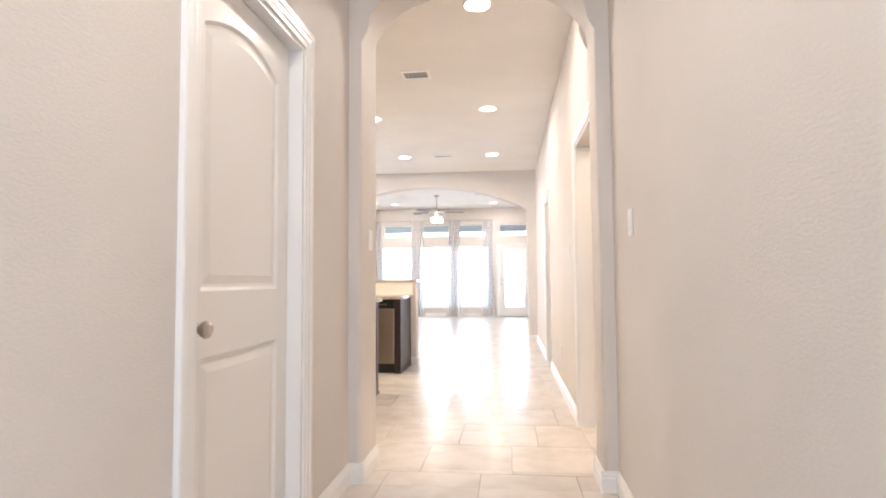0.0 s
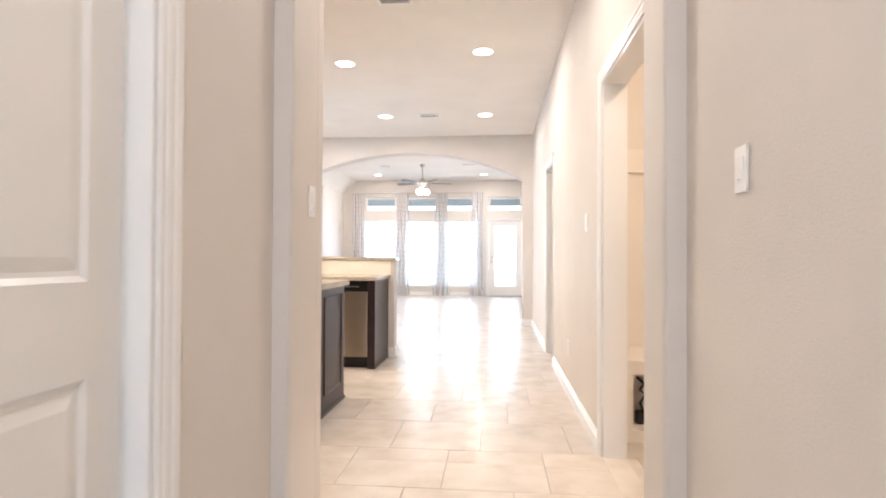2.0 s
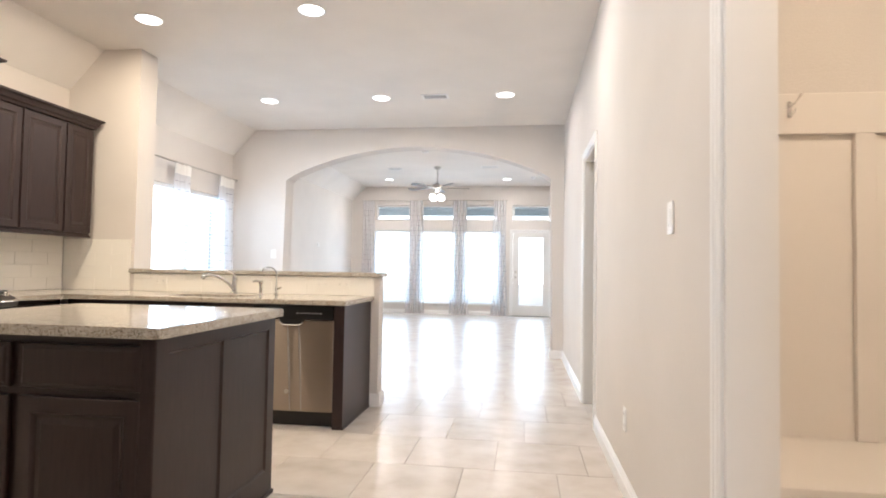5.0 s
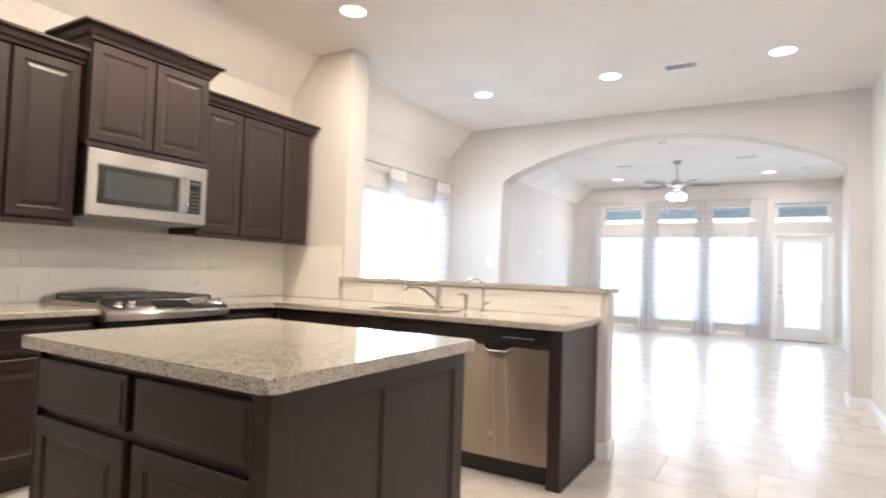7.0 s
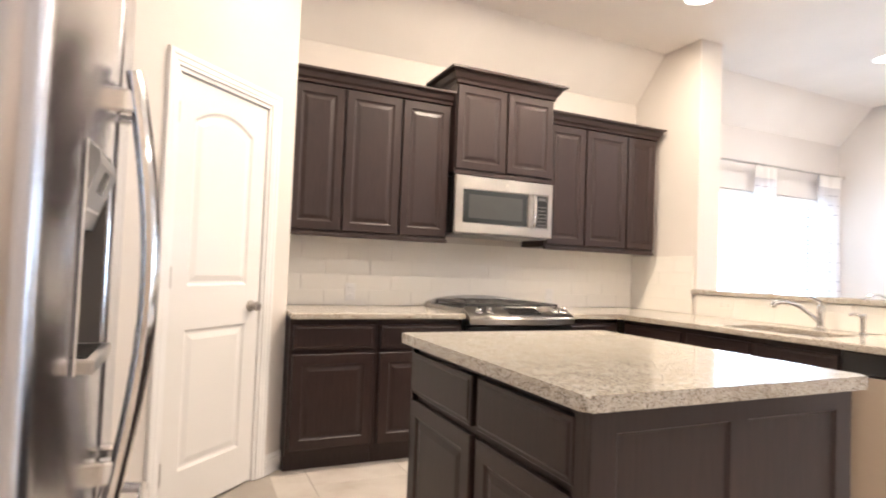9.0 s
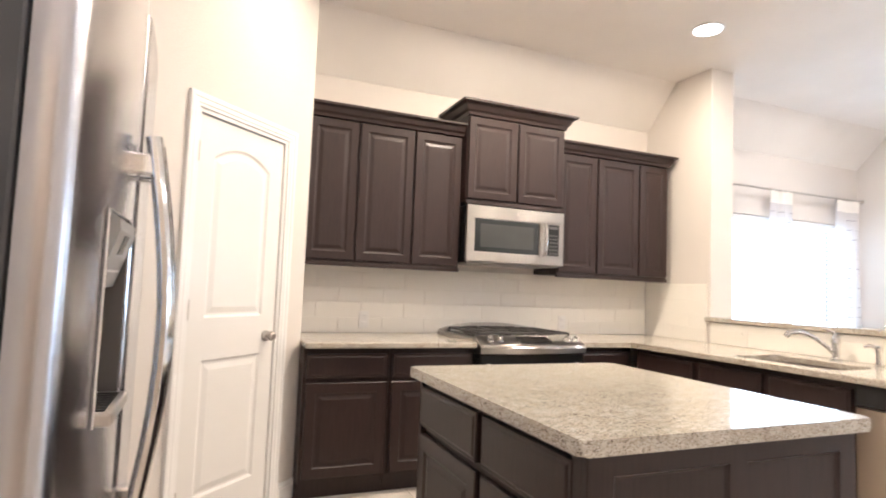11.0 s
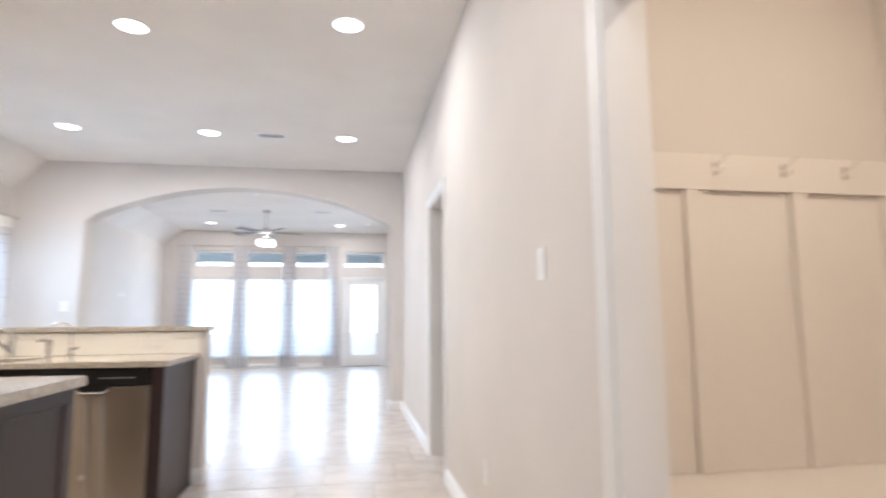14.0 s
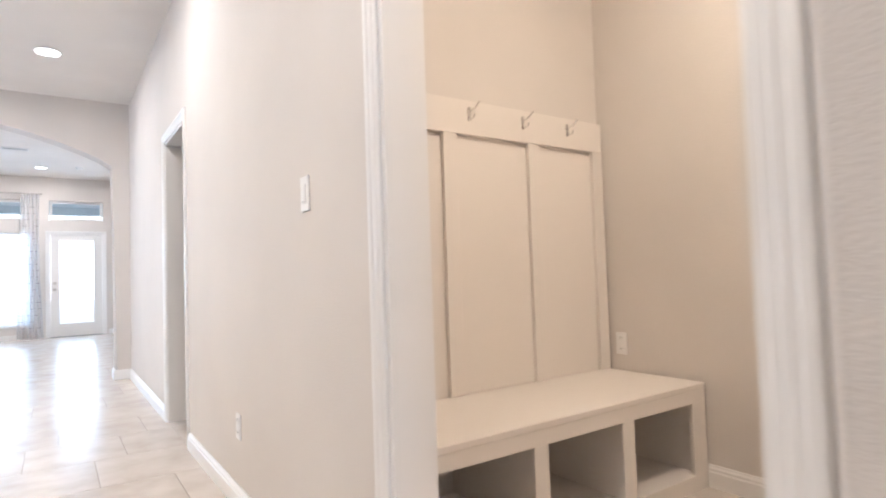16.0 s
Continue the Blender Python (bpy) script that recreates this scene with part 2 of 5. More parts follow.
def lathe(bm, prof, n=20, at=(0, 0, 0), axis="z"):
    """A turned shape: prof holds (radius, height)."""
    rings = []
    for r, h in prof:
        ring = []
        for k in range(n):
            c, s = r * math.cos(2 * math.pi * k / n), r * math.sin(2 * math.pi * k / n)
            p = {"z": (c, s, h), "y": (c, h, s), "x": (h, c, s)}[axis]
            ring.append(bm.verts.new(Vector(p) + Vector(at)))
        rings.append(ring)
    for a, b in zip(rings, rings[1:]):
        for k in range(n):
            bm.faces.new((a[k], a[(k + 1) % n], b[(k + 1) % n], b[k]))
    bm.faces.new(rings[0][::-1])
    bm.faces.new(rings[-1])
    return bm


def prism(outline, axis, a, b, bevel_if=None, bev=0.02):
    """An outline pushed from a to b along an axis. Outline: pairs in the other two axes, in xyz order."""
    bm = bmesh.new()
    put = {"x": lambda p, q, h: (h, p, q), "y": lambda p, q, h: (p, h, q), "z": lambda p, q, h: (p, q, h)}[axis]
    lo = [bm.verts.new(put(p, q, a)) for p, q in outline]
    hi = [bm.verts.new(put(p, q, b)) for p, q in outline]
    n = len(outline)
    bm.faces.new(lo)
    bm.faces.new(hi[::-1])
    for i in range(n):
        bm.faces.new((lo[i], hi[i], hi[(i + 1) % n], lo[(i + 1) % n]))
    if bevel_if:
        es = [e for e in bm.edges if all(bevel_if(v.co) for v in e.verts)]
        bmesh.ops.bevel(bm, geom=es, offset=bev, segments=4, profile=0.5, affect="EDGES")
    return bm


def offset_poly(pts, d):
    """The outline drawn in by d (anticlockwise outlines)."""
    out = []
    n = len(pts)
    for i in range(n):
        p0, p1, p2 = Vector(pts[i - 1]), Vector(pts[i]), Vector(pts[(i + 1) % n])
        n1 = (p1 - p0).normalized()
        n2 = (p2 - p1).normalized()
        n1, n2 = Vector((-n1.y, n1.x)), Vector((-n2.y, n2.x))
        m = (n1 + n2)
        m = m / max(0.2, m.length_squared / 2)
        out.append(tuple(p1 + m * d))
    return out


def rect(x0, x1, z0, z1):
    return [(x0, z0), (x1, z0), (x1, z1), (x0, z1)]


def arched(x0, x1, z0, z1, rise, n=10):
    c = (x0 + x1) / 2
    top = [(x1 + (x0 - x1) * k / n, z1 - rise * (2 * k / n - 1) ** 2) for k in range(n + 1)]
    return [(x0, z0), (x1, z0)] + top


def panelled(w, h, thick, outlines, steps, edge=0.003):
    """A slab, front at y = 0 facing -y, with sunk or raised fields. steps: (drawn in by, depth)."""
    bm = bmesh.new()
    outer = rect(edge, w - edge, edge, h - edge)
    loops = [outer] + outlines
    edges, starts = [], []
    for lp in loops:
        vs = [bm.verts.new((x, 0, z)) for x, z in lp]
        starts.append(vs)
        edges += [bm.edges.new((vs[i], vs[(i + 1) % len(vs)])) for i in range(len(vs))]
    bmesh.ops.triangle_fill(bm, use_beauty=True, edges=edges)
    for lp, vs in zip(outlines, starts[1:]):
        cur = vs
        for d, depth in steps:
            nx = [bm.verts.new((x, depth, z)) for x, z in offset_poly(lp, d)]
            for i in range(len(nx)):
                j = (i + 1) % len(nx)
                bm.faces.new((cur[i], cur[j], nx[j], nx[i]))
            cur = nx
        bm.faces.new(cur)
    s = [bm.verts.new((x, edge, z)) for x, z in rect(0, w, 0, h)]
    bk = [bm.verts.new((x, thick, z)) for x, z in rect(0, w, 0, h)]
    f = starts[0]
    for i in range(4):
        j = (i + 1) % 4
        bm.faces.new((f[i], f[j], s[j], s[i]))
        bm.faces.new((s[i], s[j], bk[j], bk[i]))
    bm.faces.new(bk[::-1])
    return bm


def grid_wall(us, vs, solid, put, thick):
    """A wall of cells between the lines us and vs; solid(u, v) tells whether a cell is wall."""
    bm = bmesh.new()
    cache = {}

    def vert(i, j, k):
        if (i, j, k) not in cache:
            cache[i, j, k] = bm.verts.new(put(us[i], vs[j], thick[k]))
        return cache[i, j, k]

    nu, nv = len(us) - 1, len(vs) - 1
    full = {(i, j) for i in range(nu) for j in range(nv) if solid((us[i] + us[i + 1]) / 2, (vs[j] + vs[j + 1]) / 2)}
    for i, j in full:
        for k in (0, 1):
            bm.faces.new((vert(i, j, k), vert(i + 1, j, k), vert(i + 1, j + 1, k), vert(i, j + 1, k)))
        for (di, dj), (p, q) in {(-1, 0): ((i, j), (i, j + 1)), (1, 0): ((i + 1, j), (i + 1, j + 1)), (0, -1): ((i, j), (i + 1, j)), (0, 1): ((i, j + 1), (i + 1, j + 1))}.items():
            if (i + di, j + dj) not in full:
                bm.faces.new((vert(*p, 0), vert(*q, 0), vert(*q, 1), vert(*p, 1)))
    return bm


# ---- structure ----
def arch_outline(x0, x1, top, o0, o1, spring, crown, n=24):
    c, a = (o0 + o1) / 2, (o1 - o0) / 2
    arc = [(c - a * math.cos(math.pi * k / n), spring + (crown - spring) * math.sin(math.pi * k / n)) for k in range(n + 1)]
    return [(x0, 0), (x0, top), (x1, top), (x1, 0), (o1, 0)] + arc[::-1] + [(o0, 0)]


def seg_outline(x0, x1, top, o0, o1, spring, crown, n=28):
    """A flat segment arch over the opening o0 to o1."""
    half, rise = (o1 - o0) / 2, crown - spring
    r = (half * half + rise * rise) / (2 * rise)
    c = (o0 + o1) / 2
    arc = [(o0 + (o1 - o0) * k / n, crown - r + math.sqrt(r * r - (o0 + (o1 - o0) * k / n - c) ** 2)) for k in range(n + 1)]
    return [(x0, 0), (x0, top), (x1, top), (x1, 0), (o1, 0)] + arc[::-1] + [(o0, 0)]


# subfloor under the tiles
structure("floor", boxed(-4.0, 3.3, -1.7, YF + 0.2, -0.12, -0.004), GROUT, "pale grouted base under the floor tiles", "floor")

# hall walls
us, vs = [-1.6, 2.01, 2.845, 3.53], [0, 2.09, CEIL + 0.1]
structure("wall_hall_west", grid_wall(us, vs, lambda u, v: not (2.01 < u < 2.845 and v < 2.09), lambda u, v, k: (k, u, v), (-0.34, -0.47)), WALL, "beige textured hall wall with a doorway", "wall")
structure("wall_hall_east", boxed(1.069, XR2, -1.6, 3.53, 0, CEIL + 0.1), WALL, "beige textured hall wall", "wall")
structure("wall_hall_end", grid_wall([-0.47, -0.06, 0.78, XR2], [0, 0.36, 2.14, CEIL + 0.1], lambda u, v: not (-0.06 < u < 0.78 and 0.36 < v < 2.14), lambda u, v, k: (u, k, v), (-1.6, -1.75)), WALL, "beige textured wall behind the entry", "wall")
structure("wall_arch_hall", prism(arch_outline(-0.47, XR2, CEIL + 0.1, -0.27, 0.995, 2.40, 2.80), "y", 3.53, 3.795,
          lambda c: -0.28 < c.x < 1.0 and c.z < 3.0 and not (c.x < 0 and c.y > 3.7), 0.022), WALL, "beige textured wall with a rounded archway", "wall", True)
# kitchen near side: fridge niche and pantry
structure("wall_niche_back", boxed(-2.2, -0.47, 3.05, 3.15, 0, CEIL + 0.1), WALL, "beige wall behind the refrigerator", "wall")
structure("wall_niche_side", boxed(-0.47, -0.2685, 3.795, 3.88, 0, CEIL + 0.09, 0.012), WALL, "beige wall stub beside the refrigerator", "wall")
PX, PY = -3.08, 4.697          # corner where the diagonal pantry wall meets the cabinets
_d = Vector((1, -1, 0)).normalized()
_n = Vector((1, 1, 0)).normalized()


def diag(bm, s0, s1, z0, z1, n0, n1, bev=0.0):
    """A box along the diagonal pantry wall: s from its far corner, n out of the wall."""
    b2 = boxed(s0, s1, -n1, -n0, z0, z1, bev)
    bmesh.ops.transform(b2, matrix=pose(PX, PY, 0, 0, 0, -45) @ Matrix.Scale(-1, 4, (0, 1, 0)), verts=b2.verts)
    me = bpy.data.meshes.new("tmp")
    b2.to_mesh(me)
    bm.from_mesh(me)
    bpy.data.meshes.remove(me)
    b2.free()
    return bm


S0, S1, DT = 0.215, 0.865, 2.032      # pantry door's opening along the wall
bm = bmesh.new()
diag(bm, 0, S0, 0, CEIL + 0.1, -0.12, 0)
diag(bm, S1, 1.56, 0, CEIL + 0.1, -0.12, 0)
diag(bm, S0, S1, DT, CEIL + 0.1, -0.12, 0)
structure("wall_pantry", bm, WALL, "beige diagonal pantry wall with a door", "wall")
structure("wall_pantry_side", boxed(-3.70, PX, 4.58, PY, 0, CEIL + 0.1), WALL, "beige wall at the end of the cabinets", "wall")
structure("wall_niche_far", boxed(-2.10, -1.985, 3.15, 3.605, 0, CEIL + 0.1), WALL, "beige wall beside the pantry", "wall")
structure("wall_pantry_dark", boxed(-3.70, -3.58, 3.05, 4.58, 0, CEIL + 0.1), WALL, "beige wall inside the pantry", "wall")
structure("wall_pantry_back", boxed(-3.58, -2.2, 3.05, 3.15, 0, CEIL + 0.1), WALL, "beige wall inside the pantry", "wall")

# outer wall along the kitchen and the dining corner, with the dining window
DW0, DW1, DZ0, DZ1 = 8.25, 10.42, 0.85, 2.07
us, vs = [4.58, DW0, DW1, YB], [0, DZ0, DZ1, CEIL + 0.1]
structure("wall_kitchen_west", grid_wall(us, vs, lambda u, v: not (DW0 < u < DW1 and DZ0 < v < DZ1), lambda u, v, k: (k, u, v), (XW, XW - 0.2)), WALL, "beige kitchen and dining wall with a window", "wall")
# column and half wall of the peninsula
structure("wall_column", prism([(XW, YP), (-2.88, YP), (-2.88, YP + 0.23), (XW, YP + 0.23)], "z", 0, CEIL + 0.1, None), WALL, "beige full-height wall end beside the bar", "wall")
structure("wall_bar", boxed(-2.88, -0.655, YP - 0.01, YP + 0.12, 0, 1.055, 0.008), WALL, "beige half wall under the raised bar", "wall")

# long right wall with two doorways
M0, M1, MZ = 3.866, 4.805, 2.08
D0, D1, DZ = 7.45, 8.22, 2.10
us, vs = [3.795, M0, M1, D0, D1, YA], [0, MZ, DZ, CEIL + 0.1]
structure("wall_kitchen_east", grid_wall(us, vs, lambda u, v: not ((M0 < u < M1 and v < MZ) or (D0 < u < D1 and v < DZ)), lambda u, v, k: (k, u, v), (XR, XR2)), WALL, "beige textured wall with two cased doorways", "wall")
# wide arch
structure("wall_arch_wide", prism(seg_outline(-3.90, 1.7, LIV_CEIL + 0.1, -2.80, 0.885, 2.35, 2.785), "y", YA, YB,
          lambda c: -2.81 < c.x < 0.89 and c.z < 2.9, 0.02), WALL, "beige wall with a wide flat arch", "wall", True)
# living room
structure("wall_living_west", boxed(-4.02, -3.88, YB, YF, 0, LIV_CEIL + 0.1), WALL, "beige living room wall", "wall")
structure("wall_living_east", boxed(1.36, 1.5, YB, YF, 0, LIV_CEIL + 0.1), WALL, "beige living room wall", "wall")
TR_Z0, TR_Z1, LO_Z0, LO_Z1 = 2.365, 2.765, 0.285, 2.11
BD0, BD1, BDZ = 0.255, 1.19, 2.09
wx = sorted({-4.02, 1.5, BD0, BD1, *[v for w in LOWER_WINDOWS for v in w]})
wz = sorted({0, LO_Z0, LO_Z1, BDZ, TR_Z0, TR_Z1, LIV_CEIL + 0.1})


def far_solid(x, z):
    if BD0 < x < BD1:
        return not (z < BDZ or TR_Z0 < z < TR_Z1)
    if any(a < x < b for a, b in LOWER_WINDOWS):
        return not (LO_Z0 < z < LO_Z1 or TR_Z0 < z < TR_Z1)
    return True


structure("wall_living_north", grid_wall(wx, wz, far_solid, lambda u, v, k: (u, k, v), (YF, YF + 0.18)), WALL, "beige window wall of the living room", "wall")
# mud room
structure("wall_mud_north", boxed(XR2, 3.02, 5.638, 5.76, 0, CEIL + 0.1), WALL, "tan wall behind the bench", "wall")
structure("wall_mud_east", boxed(2.885, 3.02, 3.0, 5.638, 0, CEIL + 0.1), WALL, "tan side wall of the mud room", "wall")
structure("wall_mud_south", boxed(XR2, 2.885, 2.9, 3.0, 0, CEIL + 0.1), WALL, "tan wall of the mud room", "wall")
# room behind the second doorway
structure("wall_side_hall_east", boxed(2.7, 2.8, 6.6, 8.42, 0, CEIL + 0.1), WALL, "beige wall of a side passage", "wall")
structure("wall_side_hall_south", boxed(XR2, 2.7, 6.6, 6.7, 0, CEIL + 0.1), WALL, "beige wall of a side passage", "wall")
structure("wall_side_hall_north", boxed(XR2, 2.7, 8.30, 8.42, 0, CEIL + 0.1), WALL, "beige wall of a side passage", "wall")
# ceilings, with the slope along the outer wall
SLX, SLZ = -3.25, 2.695
structure("ceiling_kitchen", prism([(SLX, CEIL), (3.2, CEIL), (3.2, CEIL + 0.2), (-3.8, CEIL + 0.2), (-3.8, SLZ), (XW, SLZ)], "y", -1.7, YA, None), CEILING, "off-white textured ceiling with a sloped edge", "ceiling")
structure("ceiling_living", prism([(-3.50, LIV_CEIL), (1.5, LIV_CEIL), (1.5, LIV_CEIL + 0.2), (-4.1, LIV_CEIL + 0.2), (-4.1, LIV_CEIL - 0.35), (-3.88, LIV_CEIL - 0.35)], "y", YA + 0.02, YF + 0.2, None), CEILING, "off-white textured ceiling with a sloped edge", "ceiling")


# baseboards
def baseboard(x0, y0, x1, y1, nx, ny, h=0.105):
    """A moulded board along a wall's foot, out of the wall along (nx, ny)."""
    prof = [(0, 0), (0.016, 0), (0.016, h * 0.68), (0.012, h * 0.74), (0.012, h * 0.84), (0.007, h * 0.92), (0.005, h), (0, h)]
    bm = bmesh.new()
    rows = [[bm.verts.new((x + nx * (d + 0.001), y + ny * (d + 0.001), z)) for d, z in prof] for x, y in ((x0, y0), (x1, y1))]
    k = len(prof)
    for i in range(k):
        bm.faces.new((rows[0][i], rows[0][(i + 1) % k], rows[1][(i + 1) % k], rows[1][i]))
    bm.faces.new(rows[0][::-1])
    bm.faces.new(rows[1])
    return structure("baseboard", bm, TRIM, "white moulded baseboard", "baseboard")


for a in ((-0.34, -1.6, -0.34, 1.925, 1, 0), (-0.34, 2.93, -0.34, 3.53, 1, 0), (1.069, -1.6, 1.069, 3.53, -1, 0),
          (-0.34, 3.53, -0.254, 3.53, 0, -1), (0.979, 3.53, 1.069, 3.53, 0, -1), (-0.269, 3.53, -0.269, 3.88, 1, 0), (0.995, 3.53, 0.995, 3.795, -1, 0),
          (XR, 4.868, XR, 7.387, -1, 0), (XR, 8.283, XR, YA, -1, 0), (XR2, 8.30, 2.7, 8.30, 0, -1), (0.885, YA, 0.885, YB, -1, 0), (0.869, YA, XR, YA, 0, -1),
          (-3.56, YA, -2.784, YA, 0, -1), (-2.80, YA, -2.80, YB, 1, 0), (XW, YP + 0.23, XW, YA, 1, 0),
          (-3.88, YB, -3.88, YF, 1, 0), (-3.86, YF, 0.17, YF, 0, -1), (1.275, YF, 1.36, YF, 0, -1), (1.36, YB, 1.36, YF, -1, 0),
          (2.885, 3.0, 2.885, 5.08, -1, 0), (-0.655, YP - 0.01, -0.655, YP + 0.12, 1, 0), (-0.72, YP - 0.01, -0.639, YP - 0.01, 0, -1), (-2.88, YP + 0.12, -0.639, YP + 0.12, 0, 1)):
    baseboard(*a)
for s0, s1 in ((0.0, S0 - 0.07), (S1 + 0.07, 1.54)):
    p, q = Vector((PX, PY, 0)) + _d * s0, Vector((PX, PY, 0)) + _d * s1
    baseboard(p.x, p.y, q.x, q.y, _n.x, _n.y)


# door casings
def casing_local(w, h, cw=0.085, d=0.018):
    """A stepped casing round an opening of w by h, in the plane y = 0, proud towards -y."""
    prof = [(0.0, 0.0), (0.0, 0.42), (0.06, 0.55), (0.22, 0.55), (0.28, 0.72), (0.40, 0.78), (0.58, 0.74), (0.66, 0.96), (0.88, 1.0), (0.97, 0.86), (1.0, 0.0)]
    bm = bmesh.new()
    rows = []
    for u, k in prof:
        u, y = u * cw, -d * k - 0.0005
        rows.append([bm.verts.new(p) for p in ((-u, y, 0), (-u, y, h + u), (w + u, y, h + u), (w + u, y, 0))])
    n = len(rows)
    for i in range(n):
        for j in range(3):
            bm.faces.new((rows[i][j], rows[i][j + 1], rows[(i + 1) % n][j + 1], rows[(i + 1) % n][j]))
    for j in (0, 3):
        bm.faces.new([r[j] for r in rows])
    return bm


def lining(w, h, depth, t=0.018):
    bm = bmesh.new()
    box(bm, -0.001, t, 0, depth, 0, h)
    box(bm, w - t, w + 0.001, 0, depth, 0, h)
    box(bm, t, w - t, 0, depth, h - t, h + 0.001)
    return bm


def cased_opening(name, w, h, depth, m, label):
    e = tagged(new(name), label, "doorway", "", "structure")
    part("casing", casing_local(w, h, 0.062), TRIM, e)
    part("jamb", lining(w, h, depth), TRIM, e)
    e.matrix_world = m
    return e


cased_opening("door_2", M1 - M0, MZ, XR2 - XR, pose(XR, M1, 0, 0, 0, -90), "white cased opening into the mud room")
cased_opening("door_3", D1 - D0, DZ, XR2 - XR, pose(XR, D1, 0, 0, 0, -90), "white cased opening to a side passage")

DOOR_STEPS = [(0.012, 0.009), (0.022, 0.010), (0.05, 0.003)]


def round_knob(parent, x, z, mat):
    bm = lathe(bmesh.new(), [(0.030, 0), (0.030, -0.006), (0.012, -0.011), (0.011, -0.026), (0.021, -0.032), (0.026, -0.042), (0.025, -0.052), (0.014, -0.060)], 18, (x, 0, z), "y")
    return part("knob", bm, mat, parent, "satin nickel round knob", True)


def hinge(parent, x, z):
    bm = boxed(x - 0.016, x + 0.016, -0.003, 0, z - 0.045, z + 0.045, 0.001)
    sweep(bm, [(x, -0.007, z - 0.05), (x, -0.007, z + 0.05)], 0.006)
    return part("hinge", bm, NICKEL, parent)


def panel_door(name, w, h, m, label, knob_x, hinge_x, casing, depth, setback, spare=0.04):
    e = tagged(new(name), label, "door", "", "structure")
    i = 0.105
    fields = [rect(i, w - i, 0.20, 0.84), arched(i, w - i, 1.04, h - 0.115, 0.07)]
    slab = part("door_leaf", panelled(w, h, 0.035, fields, DOOR_STEPS), DOOR, e)
    slab.location = (0, setback, 0.008)
    round_knob(slab, knob_x, 0.93, NICKEL)
    for z in (0.22, 1.08, h - 0.18) if hinge_x is not None else ():
        hinge(slab, hinge_x, z)
    c = part("casing", casing_local(w + spare, h + 0.03, casing), TRIM, e)
    c.location = (-0.02, 0, 0)
    j = part("jamb", lining(w + spare, h + 0.03, depth), TRIM, e)
    j.location = (-0.02, 0, 0)
    e.matrix_world = m
    return e


panel_door("door_1", 0.77, 2.055, pose(-0.34, 2.03, 0, 0, 0, 90), "off-white two-panel arched hall door, closed", 0.06, None, 0.085, 0.13, 0.052, 0.065)
panel_door("door_4", S1 - S0 - 0.04, 1.998, Matrix.Translation(Vector((PX, PY, 0)) + _d * (S1 - 0.02)) @ pose(0, 0, 0, 0, 0, 135), "white two-panel arched pantry door, closed", S1 - S0 - 0.105, -0.005, 0.066, 0.12, 0.012)

# ---- kitchen ----
CAB_STEPS = [(0.004, 0.004), (0.010, 0.007), (0.018, 0.008), (0.040, 0.002)]


def cab_door(parent, x0, x1, z0, z1, stile=0.055, name="door"):
    w, h = x1 - x0, z1 - z0
    ob = part(name, panelled(w, h, 0.02, [rect(stile, w - stile, stile, h - stile)], CAB_STEPS), CAB, parent)
    ob.location = (x0, 0, z0)
    return ob


def drawer_front(parent, x0, x1, z0, z1):
    w, h = x1 - x0, z1 - z0
    ob = part("drawer", panelled(w, h, 0.02, [rect(0.012, w - 0.012, 0.012, h - 0.012)], [(0.008, -0.004)]), CAB, parent)
    ob.location = (x0, 0, z0)
    return ob


def base_cabinet(m, w, top, depth=0.58, split=None, drawer=True, label="dark espresso base cabinet with drawer and door", stile=0.055):
    e = tagged(new("base_cabinet"), label, "cabinet", "kitchen base cabinets")
    bm = boxed(0, w, 0.021, depth, 0.10, top)
    box(bm, 0, w, 0.08, depth, 0, 0.10)
    part("body", bm, CAB, e)
    zs = top - 0.035
    zd = zs - 0.145 if drawer else zs
    cols = [0, w] if split is None else [0, *split, w]
    for a, b in zip(cols, cols[1:]):
        if drawer:
            drawer_front(e, a + 0.019, b - 0.019, zd + 0.006, zs)
        cab_door(e, a + 0.019, b - 0.019, 0.130, zd - 0.020, stile)
    e.matrix_world = m
    return e


KT = 0.862     # underside of the kitchen worktop
base_cabinet(pose(-2.93, 4.700, 0, 0, 0, 90), 0.508, KT)
base_cabinet(pose(-2.93, 5.210, 0, 0, 0, 90), 0.557, KT)
base_cabinet(pose(-2.93, 6.575, 0, 0, 0, 90), 0.46, KT)
base_cabinet(pose(-2.915, 7.045, 0, 0, 0, 0), 0.545, KT, 0.66, None, True, "dark espresso corner base cabinet")
base_cabinet(pose(-2.368, 7.045, 0, 0, 0, 0), 0.955, KT, 0.66, [0.4775], True, "dark espresso sink base cabinet with two doors")


def end_panel():
    e = thing("cabinet_end_panel", -0.80, 7.03, 0, 0, "dark espresso end panel beside the dishwasher", "panel")
    part("stile", boxed(0, 0.075, 0, 0.70, 0, KT, 0.003), CAB, e)
    part("plinth", boxed(-0.0, 0.083, -0.008, 0.695, 0.0, 0.018, 0.003), CAB, e)


end_panel()


